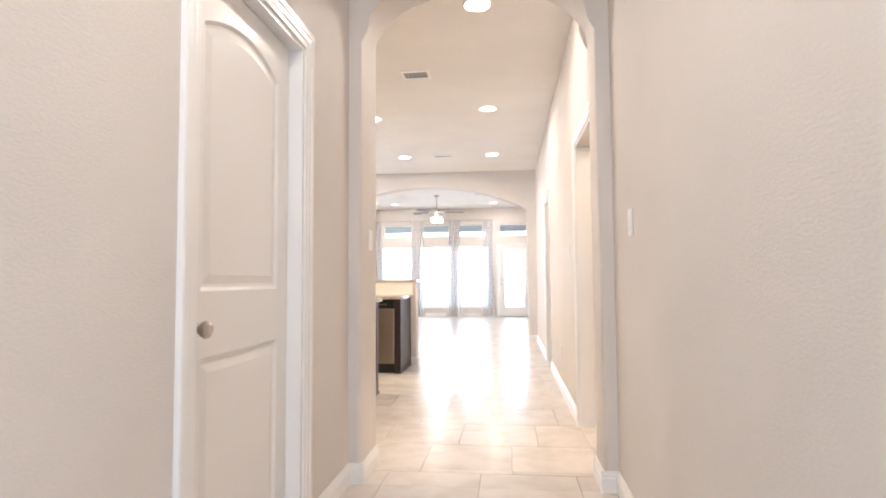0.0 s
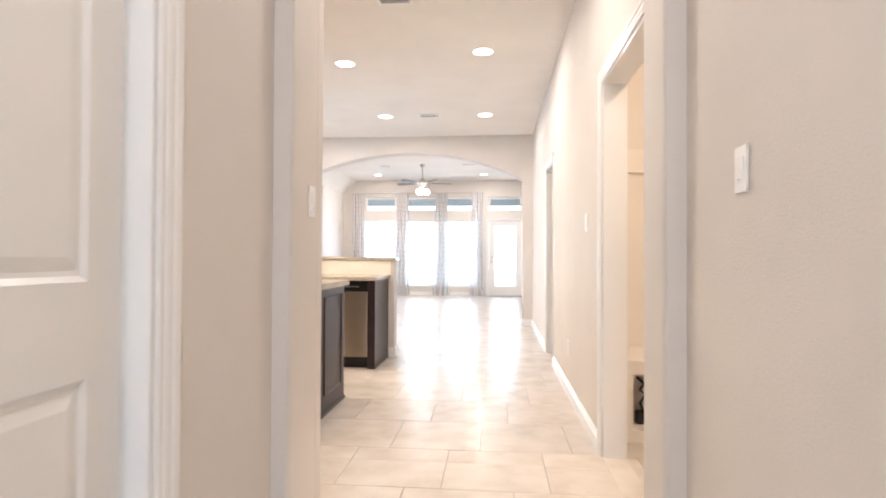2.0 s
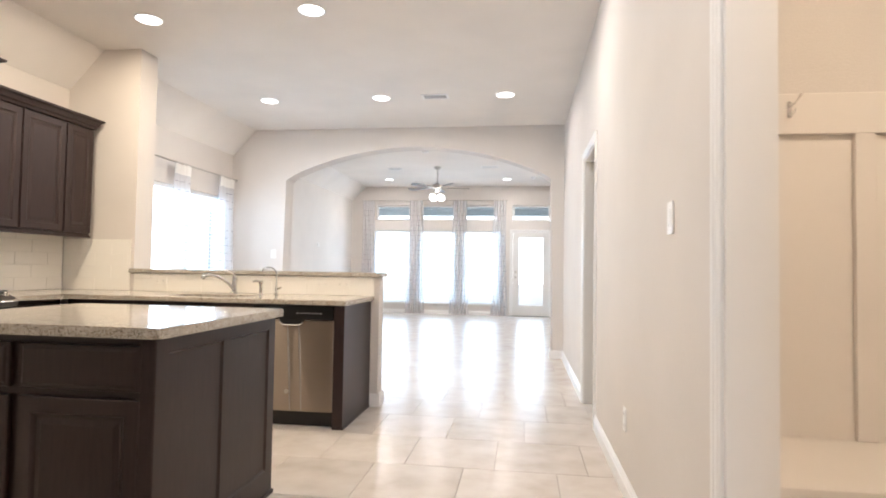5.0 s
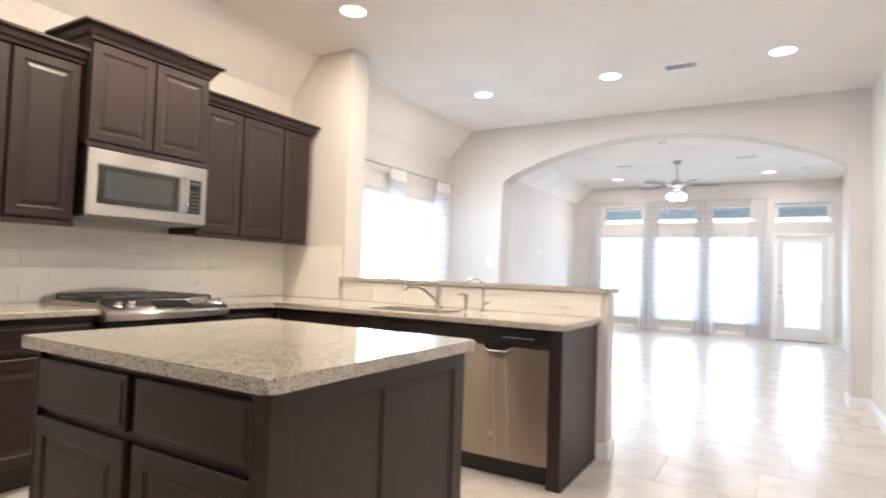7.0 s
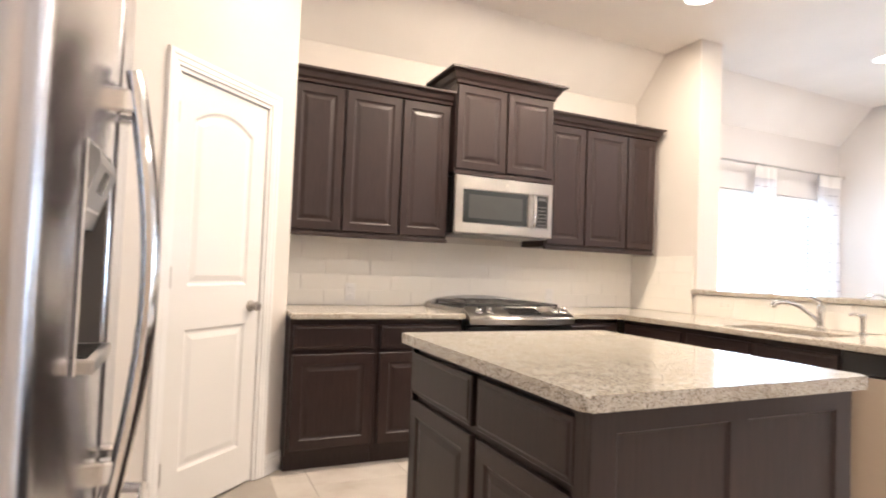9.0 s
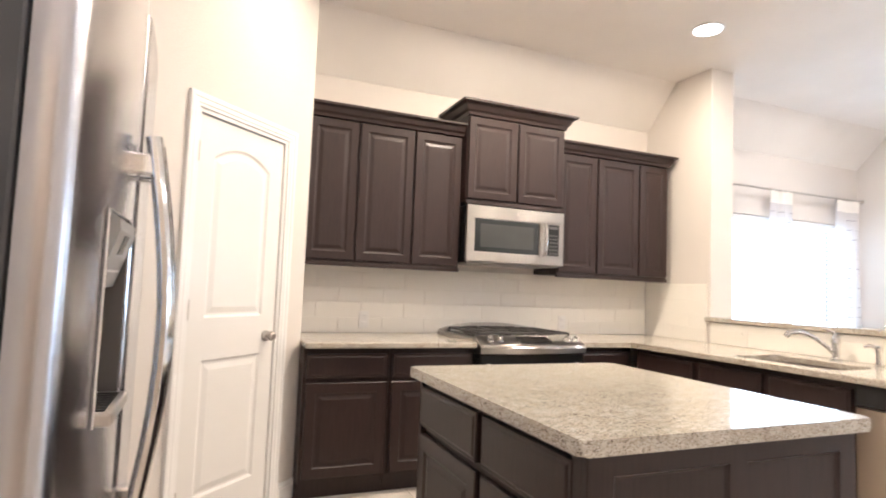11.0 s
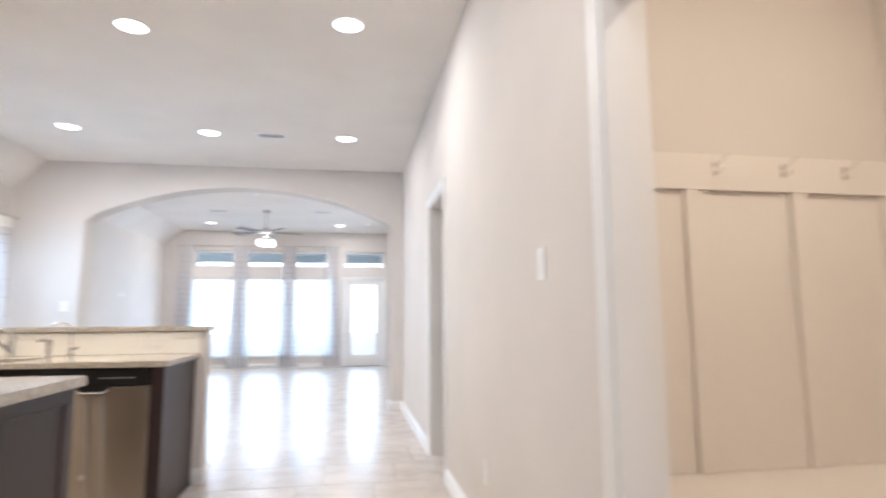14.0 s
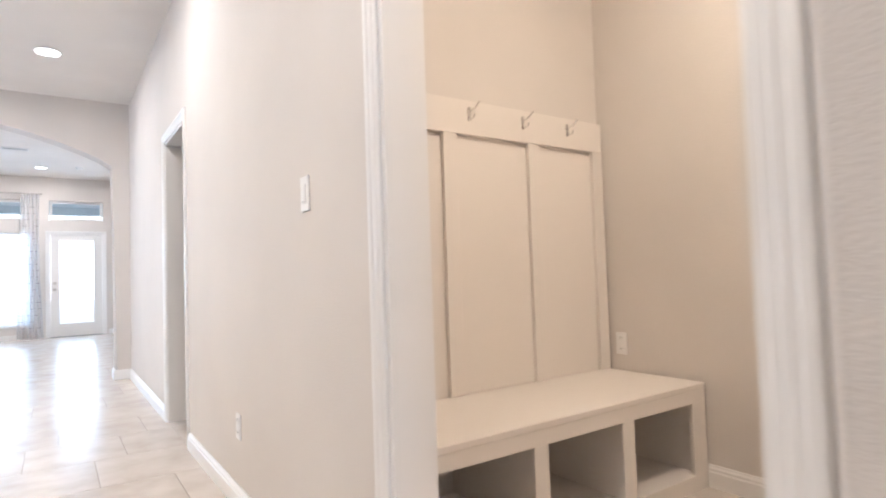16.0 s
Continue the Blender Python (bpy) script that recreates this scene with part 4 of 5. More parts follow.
def refrigerator():
    x0, x1 = -1.39, -0.48
    e = thing("refrigerator", x1, 3.95, 0, 180, "stainless steel french-door refrigerator with water dispenser", "refrigerator")
    w = x1 - x0          # local x runs towards -x, local -y is the front... turned by half a turn
    part("case", boxed(0.0, w, 0.0, 0.70, 0.03, 1.77, 0.006), CASE, e, "dark grey steel case")

    def bow(u):
        return -0.055 - 0.026 * math.sin(math.pi * min(1, max(0, u))) ** 0.7

    def bowed(a, b, z0, z1, hole=None):
        bm = bmesh.new()
        n = 16
        xs = [a + (b - a) * k / n for k in range(n + 1)]
        def yy(x):
            edge = min(x - a, b - x)
            r = 0.025
            soft = 0.03 * (1 - math.sqrt(max(0, 1 - (1 - min(edge, r) / r) ** 2)))
            return bow(x / w) + soft
        xs = set(xs) | {a + 0.004, a + 0.012, b - 0.012, b - 0.004}
        zs = [z0, z1]
        if hole:
            xs = {x for x in xs if min(abs(x - hole[0]), abs(x - hole[1])) > 0.006} | {hole[0], hole[1]}
            zs = [z0, hole[2], hole[3], z1]
        xs = sorted(xs)
        front = [[bm.verts.new((x, yy(x), z)) for x in xs] for z in zs]
        f0, f1 = front[0], front[-1]
        b0 = [bm.verts.new((x, -0.004, z0)) for x in xs]
        b1 = [bm.verts.new((x, -0.004, z1)) for x in xs]
        for k in range(len(xs) - 1):
            for j in range(len(zs) - 1):
                if not (hole and j == 1 and hole[0] <= (xs[k] + xs[k + 1]) / 2 <= hole[1]):
                    bm.faces.new((front[j][k], front[j][k + 1], front[j + 1][k + 1], front[j + 1][k]))
            bm.faces.new((f1[k], f1[k + 1], b1[k + 1], b1[k]))
            bm.faces.new((f0[k], b0[k], b0[k + 1], f0[k + 1]))
            bm.faces.new((b0[k], b1[k], b1[k + 1], b0[k + 1]))
        bm.faces.new([r[0] for r in front] + [b1[0], b0[0]])
        bm.faces.new([r[-1] for r in front] + [b1[-1], b0[-1]])
        return bm

    h = w / 2
    HX0, HX1, HZ0, HZ1 = 0.185, 0.380, 1.000, 1.335
    dl = part("left_door", bowed(0.0, h - 0.003, 0.72, 1.775, (HX0, HX1, HZ0, HZ1)), FRIDGE, e, "bowed brushed steel door", True)
    dr = part("right_door", bowed(h + 0.003, w, 0.72, 1.775), FRIDGE, e, "bowed brushed steel door", True)
    fz = part("freezer_drawer", bowed(0.0, w, 0.06, 0.705), FRIDGE, e, "bowed brushed steel drawer", True)
    part("freezer_handle", sweep(bmesh.new(), [(0.10, -0.085, 0.62), (0.12, -0.145, 0.62), (w / 2, -0.155, 0.62), (w - 0.12, -0.145, 0.62), (w - 0.10, -0.085, 0.62)], 0.013, 10), CHROME, fz, "", True)
    for door, x, s in ((dl, h - 0.045, -1), (dr, h + 0.045, 1)):
        zs = [0.735 + 0.77 * k / 12 for k in range(13)]
        arc = [(x, -0.108 - 0.042 * math.sin(math.pi * k / 12), z) for k, z in enumerate(zs)]
        bm = sweep(bmesh.new(), arc, 0.015, 12)
        bmesh.ops.scale(bm, vec=(1.35, 1, 1), space=Matrix.Translation((-x, 0, 0)), verts=bm.verts)
        bar = part("handle", bm, CHROME, door, "long curved steel handle", True)
        for z in (0.79, 1.45):
            part("bracket", boxed(x - 0.016, x + 0.016, -0.118, -0.07, z - 0.022, z + 0.022, 0.006), CHROME, bar)
    # dispenser
    ya, yb, yi = bow(HX0 / w), bow(HX1 / w), -0.02
    bm = bmesh.new()
    rim = [bm.verts.new(p) for p in ((HX0, ya, HZ0), (HX1, yb, HZ0), (HX1, yb, HZ1), (HX0, ya, HZ1))]
    deep = [bm.verts.new(p) for p in ((HX0 + 0.012, yi, HZ0), (HX1 - 0.012, yi, HZ0), (HX1 - 0.012, yi, HZ1), (HX0 + 0.012, yi, HZ1))]
    for k in range(4):
        bm.faces.new((rim[k], rim[(k + 1) % 4], deep[(k + 1) % 4], deep[k]))
    bm.faces.new(deep)
    part("dispenser_recess", bm, RECESS, dl, "dark dispenser recess")
    bm = bmesh.new()
    frame_pts = [(HX0 - 0.004, ya - 0.003, HZ0), (HX0 - 0.004, ya - 0.003, HZ1), (HX1 + 0.004, yb - 0.003, HZ1), (HX1 + 0.004, yb - 0.003, HZ0)]
    part("dispenser_trim", sweep(bm, frame_pts, 0.003, 8), CHROME, dl, "thin bright trim", True)
    y = min(ya, yb)
    prof = [(y + 0.004, HZ1 - 0.002), (y - 0.010, HZ1 - 0.012), (y - 0.012, HZ1 - 0.03), (y + 0.018, 1.212), (y + 0.030, 1.212), (y + 0.030, HZ1 - 0.002)]
    dsp = part("dispenser_panel", prism(prof, "x", HX0 + 0.006, HX1 - 0.006), GREYPLASTIC, dl, "slanted grey dispenser control panel")
    run, rise = 0.030, 1.212 - (HZ1 - 0.03)

    def on_panel(name, x0, x1, za, zb, mat):
        fa, fb = (za - HZ1 + 0.03) / rise, (zb - HZ1 + 0.03) / rise
        p = [(y - 0.012 + run * f + o, z) for f, z, o in ((fa, za, 0.002), (fb, zb, 0.002), (fb, zb, -0.0012), (fa, za, -0.0012))]
        part(name, prism(p, "x", x0, x1), mat, dl)

    on_panel("dispenser_screen", 0.257, 0.308, 1.268, 1.300, BLACK)
    for k in range(5):
        on_panel("dispenser_button", 0.206 + 0.032 * k, 0.221 + 0.032 * k, 1.238, 1.242, PLASTIC)
    part("paddle", prism([(yi - 0.03, 1.21), (yi - 0.024, 1.21), (yi - 0.008, 1.09), (yi - 0.014, 1.09)], "x", 0.252, 0.312), BLACK, dl, "black dispenser paddle")
    part("drip_tray", boxed(HX0 + 0.002, HX1 - 0.002, y - 0.020, yi, HZ0 + 0.001, HZ0 + 0.022, 0.004), NICKEL, dl)
    for k in range(8):
        part("tray_slot", boxed(HX0 + 0.016 + 0.021 * k, HX0 + 0.026 + 0.021 * k, y - 0.008, yi - 0.006, HZ0 + 0.0215, HZ0 + 0.0235), BLACK, dl)
    part("hinge_cover", boxed(0.02, 0.10, -0.05, 0.03, 1.776, 1.80, 0.006), GREYPLASTIC, e)
    part("hinge_cover", boxed(w - 0.10, w - 0.02, -0.05, 0.03, 1.776, 1.80, 0.006), GREYPLASTIC, e)
    part("foot_grille", boxed(0.02, w - 0.02, 0.0, 0.05, 0.0, 0.055), BLACK, e)


refrigerator()

# ---- plates, switches, outlets ----


def plate(m, kind, label, mat=PLASTIC):
    e = tagged(new("light_switch" if kind == "switch" else "power_outlet"), label, "switch" if kind == "switch" else "outlet", "wall plates")
    w, h = 0.072, 0.118
    part("cover_plate", boxed(-w / 2, w / 2, -0.006, 0, -h / 2, h / 2, 0.002), mat, e)
    if kind == "switch":
        part("rocker", boxed(-0.017, 0.017, -0.010, -0.005, -0.034, 0.034, 0.002), mat, e)
        part("rocker_mark", boxed(-0.008, 0.008, -0.0105, -0.0095, -0.028, -0.026), GREYPLASTIC, e)
    else:
        for z in (-0.028, 0.028):
            s = part("socket", boxed(-0.017, 0.017, -0.009, -0.005, z - 0.015, z + 0.015, 0.002), mat, e)
            for x in (-0.007, 0.007):
                part("slot", boxed(x - 0.0012, x + 0.0012, -0.0095, -0.0085, z - 0.004, z + 0.008), GREYPLASTIC, s)
    e.matrix_world = m
    return e


plate(pose(1.068, 3.108, 1.329, 0, 0, -90), "switch", "white rocker switch on the hall wall")
plate(pose(-0.269, 3.731, 1.312, 0, 0, 90), "switch", "white rocker switch on the archway jamb")
plate(pose(XR - 0.001, 5.34, 1.327, 0, 0, -90), "switch", "white rocker switch on the kitchen wall")
plate(pose(XR - 0.001, 6.232, 0.375, 0, 0, -90), "outlet", "white power outlet low on the kitchen wall")
plate(pose(2.884, 5.53, 0.632, 0, 0, -90), "outlet", "white power outlet above the bench")
plate(pose(XW + 0.014, 5.20, 0.99, 0, 0, 90), "outlet", "white power outlet in the tiled backsplash")
plate(pose(XW + 0.014, 6.86, 0.985, 0, 0, 90), "outlet", "white power outlet in the tiled backsplash")
for x in (-2.60, -1.14, -0.96):
    plate(pose(x, YP - 0.025, 0.99, 0, 90, 0), "outlet", "cream power outlet in the bar backsplash", SPLASH)
plate(pose(-2.94, YA - 0.001, 1.305, 0, 0, 0), "switch", "white rocker switch beside the wide arch")
plate(pose(-3.879, 14.9, 1.62, 0, 0, 90) @ Matrix.Diagonal((1.1, 1, 0.62, 1)), "switch", "small white thermostat plate on the living room wall")


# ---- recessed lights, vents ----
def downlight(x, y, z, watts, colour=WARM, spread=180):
    e = thing("recessed_light", x, y, z, 0, "white recessed ceiling light, switched on; unseen ones are added", "ceiling light", "recessed ceiling lights")
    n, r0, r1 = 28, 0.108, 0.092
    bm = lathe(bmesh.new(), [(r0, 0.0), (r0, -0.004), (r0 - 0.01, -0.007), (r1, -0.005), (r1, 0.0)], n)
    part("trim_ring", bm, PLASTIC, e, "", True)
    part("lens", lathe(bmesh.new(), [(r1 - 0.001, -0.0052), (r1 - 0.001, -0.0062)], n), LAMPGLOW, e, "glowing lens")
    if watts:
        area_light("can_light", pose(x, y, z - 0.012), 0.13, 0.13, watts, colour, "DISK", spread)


def can_share(x, y):
    if x > -2:
        return 0.42 if y < 5 else 1.05 if y > 9 else 0.9
    return 0.42 if y < 5 else 0.95 if y > 9 else 2.1 if y < 7 else 1.05


# last two are unseen, added on the grid to brighten the kitchen
for x, y in ((0.33, 4.48), (0.32, 6.94), (0.30, 9.33), (-1.08, 7.17), (-1.09, 9.33), (-2.42, 7.19), (-2.42, 9.33), (-2.42, 5.95), (-2.42, 4.71), (-1.08, 4.9)):
    downlight(x, y, CEIL, WALK_W * (1.0 if y > 9 else 1.5) if x > 0 else CAN_W * can_share(x, y), KITCHEN if x < 0 and y < 8 else WARM)
# the pair at y 12.3 is assumed, out of view behind the arch
for x, y in ((-2.63, 16.17), (0.14, 16.22), (-2.63, 12.3), (0.14, 12.3)):
    downlight(x, y, LIV_CEIL, CAN_W * 1.25)
# two assumed hall lights, added out of view to brighten the hall
downlight(0.36, 1.5, CEIL, HALL_FILL_W)
downlight(0.36, -0.9, CEIL, HALL_FILL_W)
# mud room light is out of view, assumed from the warm light there
downlight(2.05, 4.2, CEIL, MUD_W, (1.0, 0.80, 0.585))


def ceiling_vent(x, y, z, w, d, label="white ceiling air vent with slats"):
    e = thing("ceiling_vent", x, y, z, 0, label, "vent", "ceiling vents")
    bm = bmesh.new()
    for a, b, c, f in ((-w / 2, -w / 2 + 0.022, -d / 2, d / 2), (w / 2 - 0.022, w / 2, -d / 2, d / 2), (-w / 2 + 0.022, w / 2 - 0.022, -d / 2, -d / 2 + 0.022), (-w / 2 + 0.022, w / 2 - 0.022, d / 2 - 0.022, d / 2)):
        box(bm, a, b, c, f, -0.010, 0.0, 0.002)
    part("frame", bm, PLASTIC, e)
    # no real duct: a flat grey sheet gives its shade
    part("backing", boxed(-w / 2 + 0.02, w / 2 - 0.02, -d / 2 + 0.02, d / 2 - 0.02, -0.0025, -0.0005), GREYPLASTIC, e, "grey sheet in place of the shaded duct behind the slats")
    n = int((w - 0.04) / 0.018)
    for k in range(n):
        xx = -w / 2 + 0.028 + k * (w - 0.056) / (n - 1)
        part("slat", prism([(xx - 0.003, -0.004), (xx + 0.002, -0.010), (xx + 0.0032, -0.010), (xx - 0.0018, -0.004)], "y", -d / 2 + 0.02, d / 2 - 0.02), PLASTIC, e)


ceiling_vent(-0.33, 5.78, CEIL, 0.27, 0.20)
ceiling_vent(-0.475, 9.33, CEIL, 0.30, 0.17)
ceiling_vent(-2.175, 14.755, LIV_CEIL, 0.30, 0.17)
ceiling_vent(-0.17, 14.63, LIV_CEIL, 0.36, 0.17)


def smoke_alarm(x, y, z):
    e = thing("smoke_alarm", x, y, z, 0, "round white smoke alarm on the ceiling", "smoke alarm")
    part("base", lathe(bmesh.new(), [(0.07, 0), (0.07, -0.012), (0.066, -0.016)], 24), PLASTIC, e, "", True)
    part("cover", lathe(bmesh.new(), [(0.058, -0.0165), (0.056, -0.032), (0.04, -0.038), (0.012, -0.039)], 24), PLASTIC, e, "", True)


smoke_alarm(-1.23, 13.04, LIV_CEIL)
smoke_alarm(0.733, 15.96, LIV_CEIL)


# ---- ceiling fan ----
def ceiling_fan(x, y):
    e = thing("ceiling_fan", x, y, LIV_CEIL, 0, "brushed nickel ceiling fan with five blades and a lit lamp cluster", "ceiling fan")
    part("canopy", lathe(bmesh.new(), [(0.07, 0), (0.068, -0.02), (0.045, -0.05), (0.02, -0.06)], 20), NICKEL, e, "", True)
    part("downrod", sweep(bmesh.new(), [(0, 0, -0.05), (0, 0, -0.36)], 0.012, 10), NICKEL, e, "", True)
    part("motor", lathe(bmesh.new(), [(0.03, -0.33), (0.05, -0.35), (0.10, -0.37), (0.115, -0.41), (0.105, -0.45), (0.06, -0.47), (0.06, -0.50), (0.03, -0.52)], 24), NICKEL, e, "", True)
    for k in range(5):
        a = 72 * k + 15
        bm = bmesh.new()
        outl = [(0.20, -0.045), (0.55, -0.065), (0.66, -0.06), (0.69, 0.0), (0.66, 0.06), (0.55, 0.065), (0.20, 0.045)]
        lo = [bm.verts.new((p, q, -0.004 + q * 0.2)) for p, q in outl]
        hi = [bm.verts.new((p, q, 0.004 + q * 0.2)) for p, q in outl]
        bm.faces.new(lo[::-1])
        bm.faces.new(hi)
        for i in range(7):
            bm.faces.new((lo[i], lo[(i + 1) % 7], hi[(i + 1) % 7], hi[i]))
        bl = part("blade", bm, BLADE, e, "dark grey-brown fan blade")
        bl.matrix_basis = pose(0, 0, -0.43, 0, 0, a)
        part("blade_iron", boxed(0.09, 0.26, -0.018, 0.018, -0.008, -0.003, 0.002), NICKEL, bl)
    for k in range(4):
        a = radians(90 * k + 45)
        bm = lathe(bmesh.new(), [(0.025, 0.045), (0.055, 0.03), (0.072, -0.005), (0.066, -0.045), (0.035, -0.072), (0.01, -0.078)], 18)
        g = part("globe", bm, GLOBE, e, "glowing frosted glass globe", True)
        g.matrix_basis = pose(0.115 * math.cos(a), 0.115 * math.sin(a), -0.62)
        part("lamp_arm", sweep(bmesh.new(), [(0.02 * math.cos(a), 0.02 * math.sin(a), -0.50), (0.08 * math.cos(a), 0.08 * math.sin(a), -0.52), (0.115 * math.cos(a), 0.115 * math.sin(a), -0.575)], 0.008, 8), NICKEL, e, "", True)
    li = bpy.data.lights.new("fan_light", "POINT")
    li.energy, li.color, li.shadow_soft_size = FAN_W, WARM, 0.1
    new("fan_light", li).matrix_world = pose(x, y, LIV_CEIL - 0.74)


ceiling_fan(-1.24, 14.6)


# ---- windows, blinds, curtains ----
def window(name, w, h, m, label, blind=False, rails=0):
    e = tagged(new(name), label, "window", "", "structure")
    t = 0.045
    bm = bmesh.new()
    box(bm, 0.003, t, 0.07, 0.13, 0.003, h - 0.003)
    box(bm, w - t, w - 0.003, 0.07, 0.13, 0.003, h - 0.003)
    box(bm, t, w - t, 0.07, 0.13, 0.003, t)
    box(bm, t, w - t, 0.07, 0.13, h - t, h - 0.003)
    for k in range(rails):
        z = h * (k + 1) / (rails + 1)
        box(bm, t, w - t, 0.075, 0.125, z - 0.02, z + 0.02)
    part("window_frame", bm, TRIM, e)
    p = part("pane", boxed(t, w - t, 0.136, 0.140, t, h - t), GLASS, e)
    p.visible_shadow = False
    if blind:
        part("head_rail", boxed(0.012, w - 0.012, 0.012, 0.055, h - 0.05, h - 0.004, 0.004), BLIND, e)
        n = int((h - 0.1) / 0.046)
        base = None
        for k in range(n):
            z = 0.035 + k * (h - 0.11) / (n - 1)
            if base is None:
                b2 = bmesh.new()
                q = [(0.012, 0.003), (0.035, 0.003), (0.058, -0.003)]
                lo = [[b2.verts.new((x, y, zz)) for y, zz in q] for x in (0.016, w - 0.016)]
                hi = [[b2.verts.new((x, y, zz + 0.0025)) for y, zz in q] for x in (0.016, w - 0.016)]
                for i in range(2):
                    b2.faces.new((lo[0][i], lo[1][i], lo[1][i + 1], lo[0][i + 1]))
                    b2.faces.new((hi[0][i], hi[0][i + 1], hi[1][i + 1], hi[1][i]))
                base = part("slat", b2, BLIND, e)
                base.location = (0, 0, z)
            else:
                o = new("slat", base.data)
                o.parent = e
                o.location = (0, 0, z)
        part("bottom_rail", boxed(0.016, w - 0.016, 0.018, 0.05, 0.006, 0.022, 0.003), BLIND, e)
    e.matrix_world = m
    return e


for k, (a, b) in enumerate(LOWER_WINDOWS):
    window("window_%d" % (k + 1), b - a, LO_Z1 - LO_Z0, pose(a, YF, LO_Z0), "tall white window with open horizontal blinds", True)
    window("window_%d" % (k + 4), b - a, TR_Z1 - TR_Z0, pose(a, YF, TR_Z0), "small white transom window above a tall window")
    structure("window_sill", boxed(a - 0.03, b + 0.03, YF - 0.035, YF - 0.001, LO_Z0 - 0.035, LO_Z0 - 0.002, 0.004), TRIM, "white window sill", "sill")
window("window_7", BD1 - BD0 - 0.02, TR_Z1 - TR_Z0, pose(BD0 + 0.01, YF, TR_Z0), "small white transom window above the patio door")
window("window_9", 0.84, 1.78, pose(0.78, -1.6, 0.36, 0, 0, 180), "white entry window at the end of the hall")
window("window_8", DW1 - DW0, DZ1 - DZ0, pose(XW, DW0, DZ0, 0, 0, 90), "wide white dining window with open blinds", True)


def patio_door():
    e = tagged(new("door_5"), "white patio door with a full blind-covered glass panel", "door", "", "structure")
    w, h = BD1 - BD0, BDZ
    part("casing", casing_local(w, h, 0.06), TRIM, e)
    part("jamb", lining(w, h, 0.18, 0.02), TRIM, e)
    lw, lh = w - 0.05, h - 0.035
    g = (0.135, lw - 0.135, 0.25, lh - 0.11)
    bm = bmesh.new()
    box(bm, 0, g[0], 0.02, 0.062, 0, lh)
    box(bm, g[1], lw, 0.02, 0.062, 0, lh)
    box(bm, g[0], g[1], 0.02, 0.062, 0, g[2])
    box(bm, g[0], g[1], 0.02, 0.062, g[3], lh)
    leaf = part("door_leaf", bm, DOOR, e)
    leaf.location = (0.025, 0, 0.012)
    bm = bmesh.new()
    for a, b, c, d in ((g[0] - 0.02, g[0] + 0.012, g[2] - 0.02, g[3] + 0.02), (g[1] - 0.012, g[1] + 0.02, g[2] - 0.02, g[3] + 0.02)):
        box(bm, a, b, 0.008, 0.019, c, d, 0.004)
    box(bm, g[0] + 0.012, g[1] - 0.012, 0.008, 0.019, g[2] - 0.02, g[2] + 0.012, 0.004)
    box(bm, g[0] + 0.012, g[1] - 0.012, 0.008, 0.019, g[3] - 0.012, g[3] + 0.02, 0.004)
    part("glass_bead", bm, TRIM, leaf)
    p = part("pane", boxed(g[0], g[1], 0.05, 0.054, g[2], g[3]), GLASS, leaf)
    p.visible_shadow = False
    base = None
    n = 44
    for k in range(n):
        z = g[2] + 0.02 + (g[3] - g[2] - 0.04) * k / (n - 1)
        if base is None:
            base = part("slat", boxed(g[0] + 0.004, g[1] - 0.004, 0.028, 0.044, -0.0008, 0.0008), BLIND, leaf)
            base.location = (0, 0, z)
        else:
            o = new("slat", base.data)
            o.parent = leaf
            o.location = (0, 0, z)
    round_knob(leaf, 0.065, 0.95, NICKEL).location.y = 0.02
    part("deadbolt", lathe(bmesh.new(), [(0.028, 0.02), (0.028, 0.008), (0.02, 0.002), (0.012, 0.0)], 16, (0.065, 0, 1.08), "y"), NICKEL, leaf, "", True)
    part("threshold", boxed(0.0, w, 0.0, 0.18, 0.001, 0.012, 0.003), BLACK, e)
    e.matrix_world = pose(BD0, YF, 0)


patio_door()


def curtain_rod(p, q, label, wall):
    e = thing("curtain_rod", *p, 0, label, "curtain rod")
    P, Q = Vector((0, 0, 0)), Vector(q) - Vector(p)
    part("rod", sweep(bmesh.new(), [P, Q], 0.011, 10), NICKEL, e, "", True)
    d = Q.normalized()
    for c, s in ((P, -1), (Q, 1)):
        part("finial", sweep(bmesh.new(), [c, c + d * s * 0.02, c + d * s * 0.045], [0.012, 0.022, 0.008], 10), NICKEL, e, "", True)
    for u in (0.03, 0.5, 0.97):
        c = P + Q * u
        w = Vector(wall)
        part("bracket", sweep(bmesh.new(), [c, c + w * 0.5, c + w], 0.007, 8), NICKEL, e)
    return e


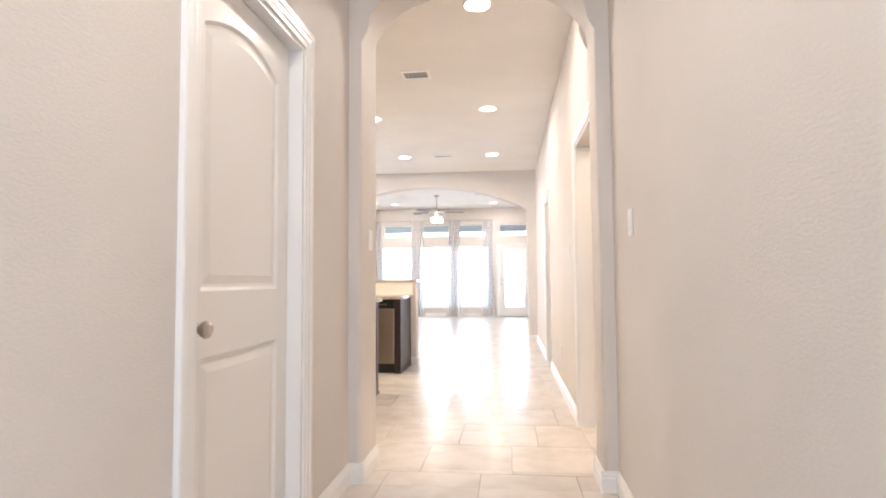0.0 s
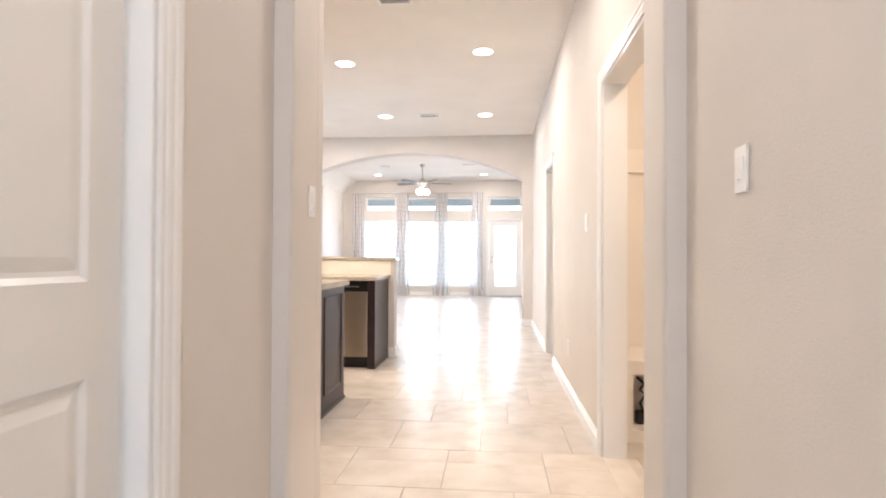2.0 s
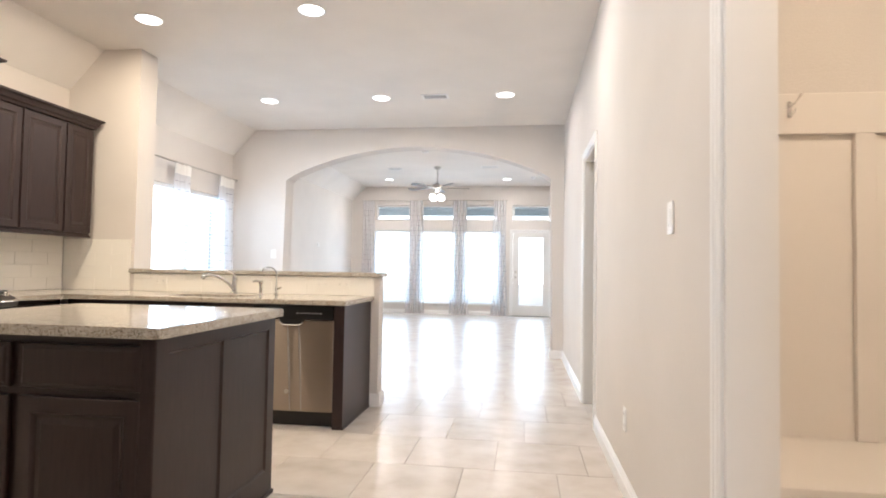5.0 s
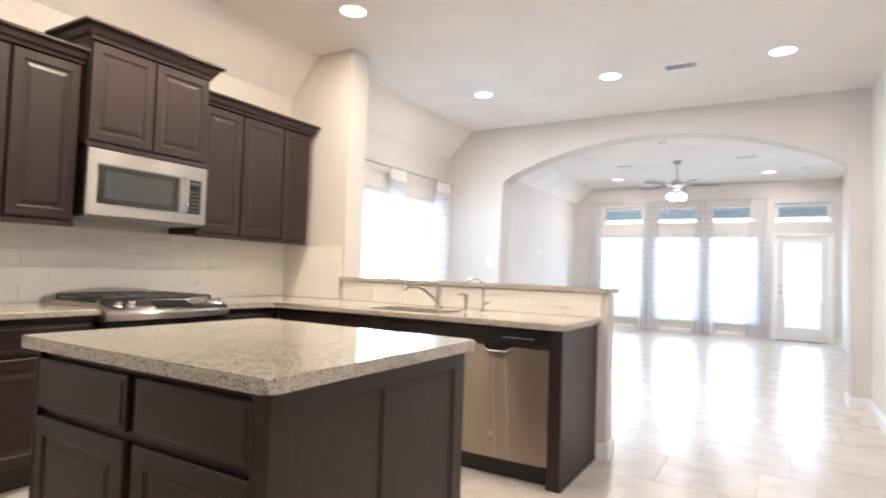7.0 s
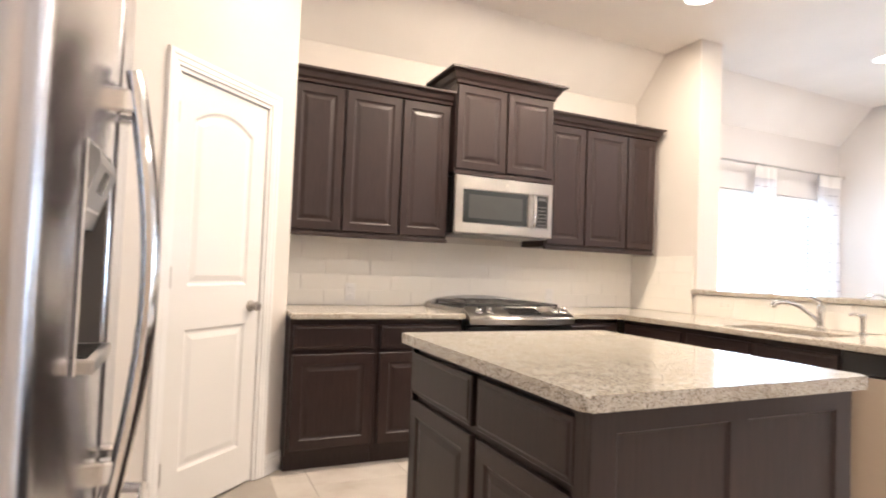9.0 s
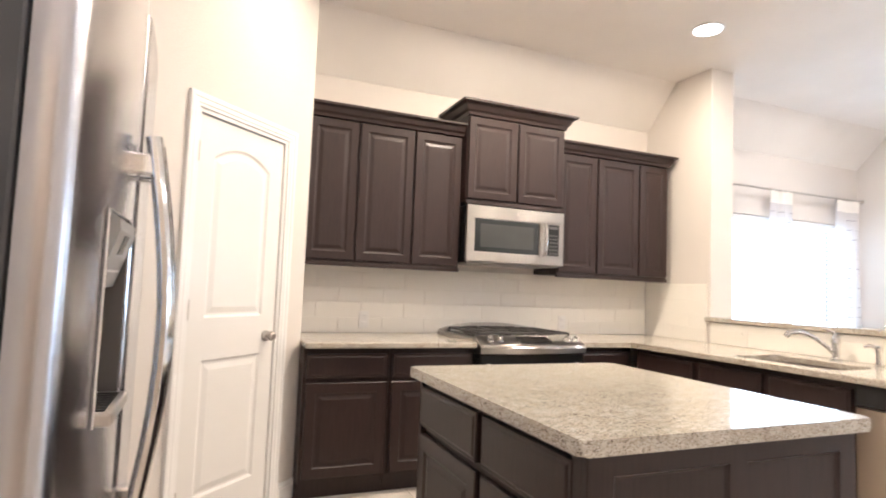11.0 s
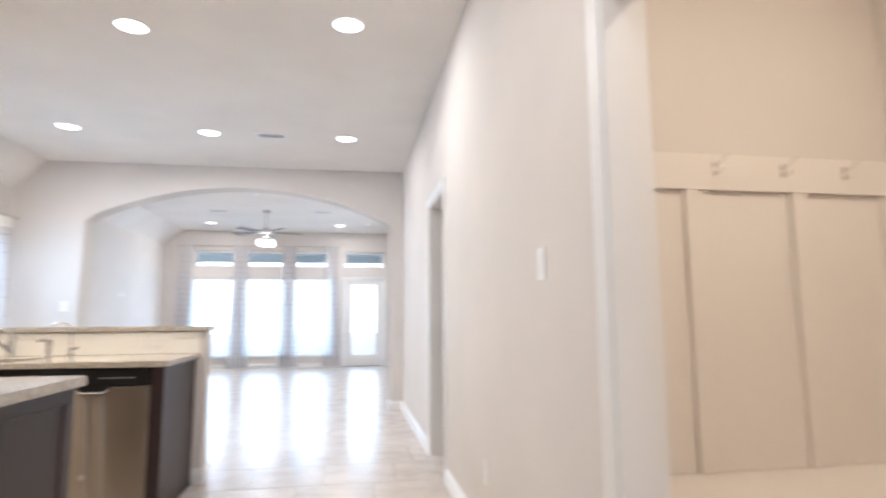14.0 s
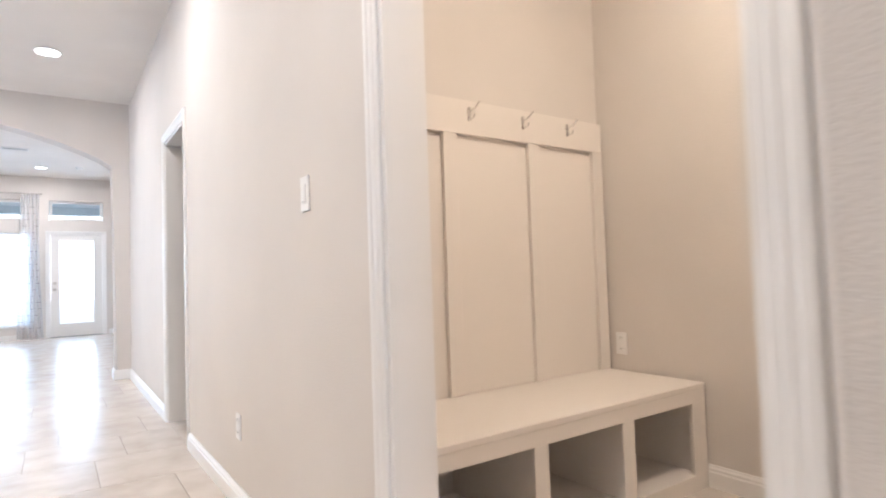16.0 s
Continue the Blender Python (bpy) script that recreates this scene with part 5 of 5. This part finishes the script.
def curtain(p, along, out, w_top, w_bot, z_top, z_bot, folds, seed, label, group, print_lines, heading=True):
    """A hanging sheer panel with folds; p: its middle below the rod."""
    e = thing("curtain", p[0], p[1], 0, 0, label, "curtain", group)
    al, ou = Vector(along), Vector(out)
    rnd = random.Random(seed)
    ph = [rnd.uniform(0, 6.28) for _ in range(4)]
    bm = bmesh.new()
    nx, nz = folds * 10, 18
    def at(u, v):
        w = w_top + (w_bot - w_top) * v ** 1.5
        amp = 0.018 + 0.018 * v
        x = (u - 0.5) * w + 0.012 * math.sin(v * 5 + ph[2] + u * 6)
        y = amp * math.sin(u * folds * 2 * math.pi + ph[0] + 0.5 * math.sin(v * 3 + ph[1])) + 0.01 * math.sin(u * 9 + ph[3] + v * 2)
        return al * x + ou * y + Vector((0, 0, z_top + (z_bot - z_top) * v))
    rows = [[bm.verts.new(at(i / nx, j / nz)) for i in range(nx + 1)] for j in range(nz + 1)]
    for a, b in zip(rows, rows[1:]):
        for i in range(nx):
            bm.faces.new((a[i], a[i + 1], b[i + 1], b[i]))
    part("sheer_panel", bm, SHEER, e, "", True)
    # solid heading band with tabs
    bm = bmesh.new()
    band = [[bm.verts.new(at(i / nx, v) + ou * 0.004) for i in range(nx + 1)] for v in (0.0, 0.055)]
    for i in range(nx):
        bm.faces.new((band[0][i], band[0][i + 1], band[1][i + 1], band[1][i]))
    part("heading", bm, HEADING if heading else SHEER, e, "solid pale heading band" if heading else "", True)
    # woven dashes
    if print_lines:
        bm = bmesh.new()
        for k in range(20):
            v = 0.09 + 0.88 * k / 20
            u = rnd.uniform(0.02, 0.3)
            while u < 0.95:
                l = rnd.uniform(0.10, 0.22)
                steps = 5
                for s in range(steps):
                    u0, u1 = u + l * s / steps, u + l * (s + 1) / steps
                    if u1 > 0.99:
                        break
                    q = [bm.verts.new(at(a, b) + ou * 0.003) for a, b in ((u0, v), (u1, v), (u1, v + 0.0035), (u0, v + 0.0035))]
                    bm.faces.new(q)
                u += l + rnd.uniform(0.1, 0.35)
        tagged(part("woven_dash", bm, LINE, e, "grey woven dashes"), "", "", "", "stuff")
    return e


curtain_rod((-3.56, YF - 0.09, 2.865), (0.10, YF - 0.09, 2.875), "slim nickel curtain rod above the living room windows", (0, 0.088, 0))
for x, w, sd in ((-3.40, 0.30, 1), (-2.17, 0.34, 2), (-1.06, 0.34, 3), (-0.06, 0.30, 4)):
    curtain((x, YF - 0.085), (1, 0, 0), (0, -1, 0), w * 1.0, w * 1.45, 2.87, 0.02, 5, sd, "sheer pale curtain with woven dashes, hanging to the floor", "living room curtains", True, False)
curtain_rod((XW + 0.10, 8.30, 2.32), (XW + 0.10, 10.56, 2.325), "slim nickel curtain rod above the dining window", (-0.098, 0, 0))
for y, w, sd in ((9.35, 0.36, 6), (10.34, 0.42, 7)):
    curtain((XW + 0.095, y), (0, 1, 0), (1, 0, 0), w * 0.85, w * 1.1, 2.32, 0.02, 5, sd, "sheer pale curtain with grey woven dashes", "dining curtains", True)

# ---- mud room bench ----


def mud_bench():
    x0, x1, yf, yb, zt = XR2 + 0.003, 2.872, 5.06, 5.636, 0.489
    e = thing("mudroom_bench", x0, yf, 0, 0, "cream painted built-in bench with open cubbies", "bench")
    w, d, s = x1 - x0, yb - yf, 0.035
    part("seat", boxed(0, w, -0.004, d - 0.019, zt - 0.028, zt, 0.004), BENCH, e)
    part("apron", boxed(0, w, 0.0, 0.02, zt - 0.086, zt - 0.028, 0.001), BENCH, e)
    part("bottom_rail", boxed(0, w, 0.0, 0.02, 0.0, 0.075, 0.001), BENCH, e)
    part("bottom_shelf", boxed(0, w, 0.02, d - 0.02, 0.055, 0.075), BENCH, e)
    for a, b in ((0, 0.06 + s), (0.564 + s, 0.634 + s), (1.062 + s, 1.136 + s), (w - 0.105, w)):
        part("post", boxed(a, b, 0.0, 0.02, 0.075, zt - 0.086, 0.001), BENCH, e)
        m = (a + b) / 2
        part("divider", boxed(m - 0.009, m + 0.009, 0.02, d - 0.02, 0.075, zt - 0.028), BENCH, e)
    part("back_board", boxed(0, w, d - 0.018, d - 0.002, 0.0, zt), BENCH, e)
    b = thing("hook_board_panel", x0, yb, zt, 0, "cream board-and-batten wall panel above the bench", "wall panel")
    part("back_board", boxed(0, w, -0.010, 0, 0.001, 1.362), BENCH, b)
    part("hook_rail", boxed(0, w, -0.034, -0.0105, 1.199, 1.362, 0.003), BENCH, b)
    for a in (0.06 + s, 0.586 + s, 1.111 + s, w - 0.075):
        part("batten", boxed(a, a + 0.075, -0.0335, -0.0105, 0.002, 1.1985, 0.002), BENCH, b)
    for x in (0.345, 0.735, 1.075, 1.395):
        h = thing("coat_hook", x0 + s + x, yb - 0.0345, zt + 1.299, 0, "satin nickel double coat hook", "coat hook", "coat hooks")
        part("hook_plate", boxed(-0.009, 0.009, -0.004, 0, -0.034, 0.030, 0.003), CHROME, h)
        part("upper_prong", sweep(bmesh.new(), [(0, -0.004, 0.012), (0.004, -0.026, 0.012), (0.010, -0.042, 0.022), (0.022, -0.056, 0.048)], [0.005, 0.004, 0.004, 0.006], 8), CHROME, h, "", True)
        part("lower_prong", sweep(bmesh.new(), [(0, -0.004, -0.012), (0, -0.018, -0.028), (0.003, -0.034, -0.026), (0.005, -0.038, -0.008)], [0.005, 0.004, 0.004, 0.005], 8), CHROME, h, "", True)
    a = thing("power_adapter", x0 + s + 0.16, yf + 0.16, 0.0755, 0, "small black power adapter with a hanging cable in a cubby", "adapter")
    part("case", boxed(-0.05, 0.05, -0.035, 0.035, 0.0, 0.075, 0.01), BLACK, a)
    part("cable", sweep(bmesh.new(), [(0, 0, 0.07), (-0.02, 0.01, 0.12), (0.015, 0.02, 0.17), (-0.018, 0.02, 0.20), (0.012, 0.03, 0.235), (-0.01, 0.12, 0.255)], 0.009, 8), BLACK, a, "", True)


mud_bench()

# ---- porch and outdoors ----
structure("ground", boxed(-300, 300, -300, 300, -0.35, -0.20), CONCRETE, "pale ground outside", "ground")
structure("pavement", boxed(-5, 4, YF + 0.2, 21.5, -0.199, -0.06), CONCRETE, "pale concrete patio", "patio")
bm = boxed(-6, 5, YF + 0.2, 20.6, 2.98, 3.1)
box(bm, -6, 5, 20.3, 20.6, 2.80, 2.98)
structure("porch_roof", bm, PORCH, "grey-blue porch ceiling and beam", "porch roof")
# glowing sheets stand in for the bright sky and garden outside
structure("backdrop", boxed(-60, 60, 60, 60.2, -1, 40), SKYGLOW, "glowing sheet in place of the bright outdoors", "backdrop")
structure("backdrop", boxed(-60.2, -60, -60, 60, -1, 40), SKYGLOW, "glowing sheet in place of the bright outdoors", "backdrop")
# unseen slab added over the house to keep the sky out
structure("roof", boxed(-4.3, 3.4, -1.9, YF + 0.2, LIV_CEIL + 0.21, LIV_CEIL + 0.3), CEILING, "plain unseen slab that blocks sky light above the ceilings", "roof")

# ---- tiles, last ----
SP_H, SP_W, GAP = 0.106, 0.318, 0.0013


def tile_piece(cache, w, d, h, bev, mat):
    key = (round(w, 3), round(d, 3))
    if key not in cache:
        bm = boxed(-w / 2, w / 2, -d / 2, d / 2, 0, h)
        es = [e for e in bm.edges if e.verts[0].co.z > h * 0.9 and e.verts[1].co.z > h * 0.9]
        bmesh.ops.bevel(bm, geom=es, offset=bev, segments=1, affect="EDGES")
        me = bpy.data.meshes.new("tile")
        bmesh.ops.recalc_face_normals(bm, faces=bm.faces)
        bm.to_mesh(me)
        bm.free()
        me.materials.append(mat)
        cache[key] = me
    return cache[key]


def backsplash(name, length, z0, z1, m, label):
    """Running-bond wall tiles on a thin bed; local x along, z up, out towards -y."""
    e = tagged(new(name), label, "backsplash", "", "structure")
    part("grout_bed", boxed(0, length, -0.004, 0.0, z0, z1), SPGROUT, e)
    cache = {}
    r, z = 0, z0
    while z < z1 - 0.012:
        h = min(SP_H, z1 - z)
        x = -SP_W / 2 if r % 2 else 0.0
        while x < length - 0.005:
            a, b = max(0, x), min(length, x + SP_W)
            if b - a > 0.012:
                o = new("tile", tile_piece(cache, b - a - GAP, h - GAP, 0.007, 0.0009, SPLASH))
                o.parent = e
                o.matrix_basis = pose((a + b) / 2, -0.0042, z + h / 2, 90, 0, 0)
            x += SP_W
        z += SP_H
        r += 1
    e.matrix_world = m
    return e


backsplash("trim_backsplash_west", YP - 4.700 - 0.013, CT + 0.001, 1.368, pose(XW + 0.001, 4.700, 0, 0, 0, 90), "glossy cream wall tiles above the worktop")
backsplash("trim_backsplash_column", 0.66, CT + 0.001, 1.345, pose(XW + 0.013, YP - 0.001, 0, 0, 0, 0), "glossy cream wall tiles beside the bar")
backsplash("trim_backsplash_bar", 2.16, CT + 0.001, 1.052, pose(-2.86, YP - 0.012, 0, 0, 0, 0), "glossy cream wall tiles under the bar ledge")


def floor_tiles():
    pw, pd, y0, x0 = 0.5185, 0.540, 3.745, 0.013
    zones = [(-0.335, 1.065, -1.6, 3.53), (-0.268, 0.993, 3.53, 3.795), (-1.98, XR, 3.795, 4.63), (XW, XR, 4.63, YA), (-2.79, 0.88, YA, YB), (-3.88, 1.36, YB, YF), (XR, XR2, M0, M1), (XR2, 2.885, 3.0, 5.63), (XR, XR2, D0, D1), (XR2, 2.7, 6.7, 8.30)]
    slab = tagged(new("floor_tiling"), "cream stone-look porcelain floor tiles laid in third offset", "floor tiles", "", "structure")
    cache = {}
    far = bmesh.new()
    count = 0
    for zx0, zx1, zy0, zy1 in zones:
        k = math.floor((zy0 - y0) / pd) - 1
        while y0 + k * pd < zy1:
            ya, yb = max(zy0, y0 + k * pd), min(zy1, y0 + (k + 1) * pd)
            if yb - ya > 0.01:
                off = x0 + 0.1725 * k
                j = math.floor((zx0 - off) / pw) - 1
                while off + j * pw < zx1:
                    xa, xb = max(zx0, off + j * pw), min(zx1, off + (j + 1) * pw)
                    if xb - xa > 0.01:
                        g0, g1 = (0.0 if xa == zx0 else 0.002), (0.0 if xb == zx1 else 0.002)
                        h0, h1 = (0.0 if ya == zy0 else 0.002), (0.0 if yb == zy1 else 0.002)
                        a, b, c, d = xa + g0, xb - g1, ya + h0, yb - h1
                        if yb < 12.6 and count < 300:
                            o = new("tile", tile_piece(cache, b - a, d - c, 0.006, 0.001, TILE))
                            o.parent = slab
                            o.matrix_basis = pose((a + b) / 2, (c + d) / 2, -0.006)
                            count += 1
                        else:
                            box(far, a, b, c, d, -0.006, 0.0)
                    j += 1
            k += 1
    tagged(part("far_tiles", far, TILE, slab, "cream floor tiles of the far room"), "", "", "", "stuff")


floor_tiles()
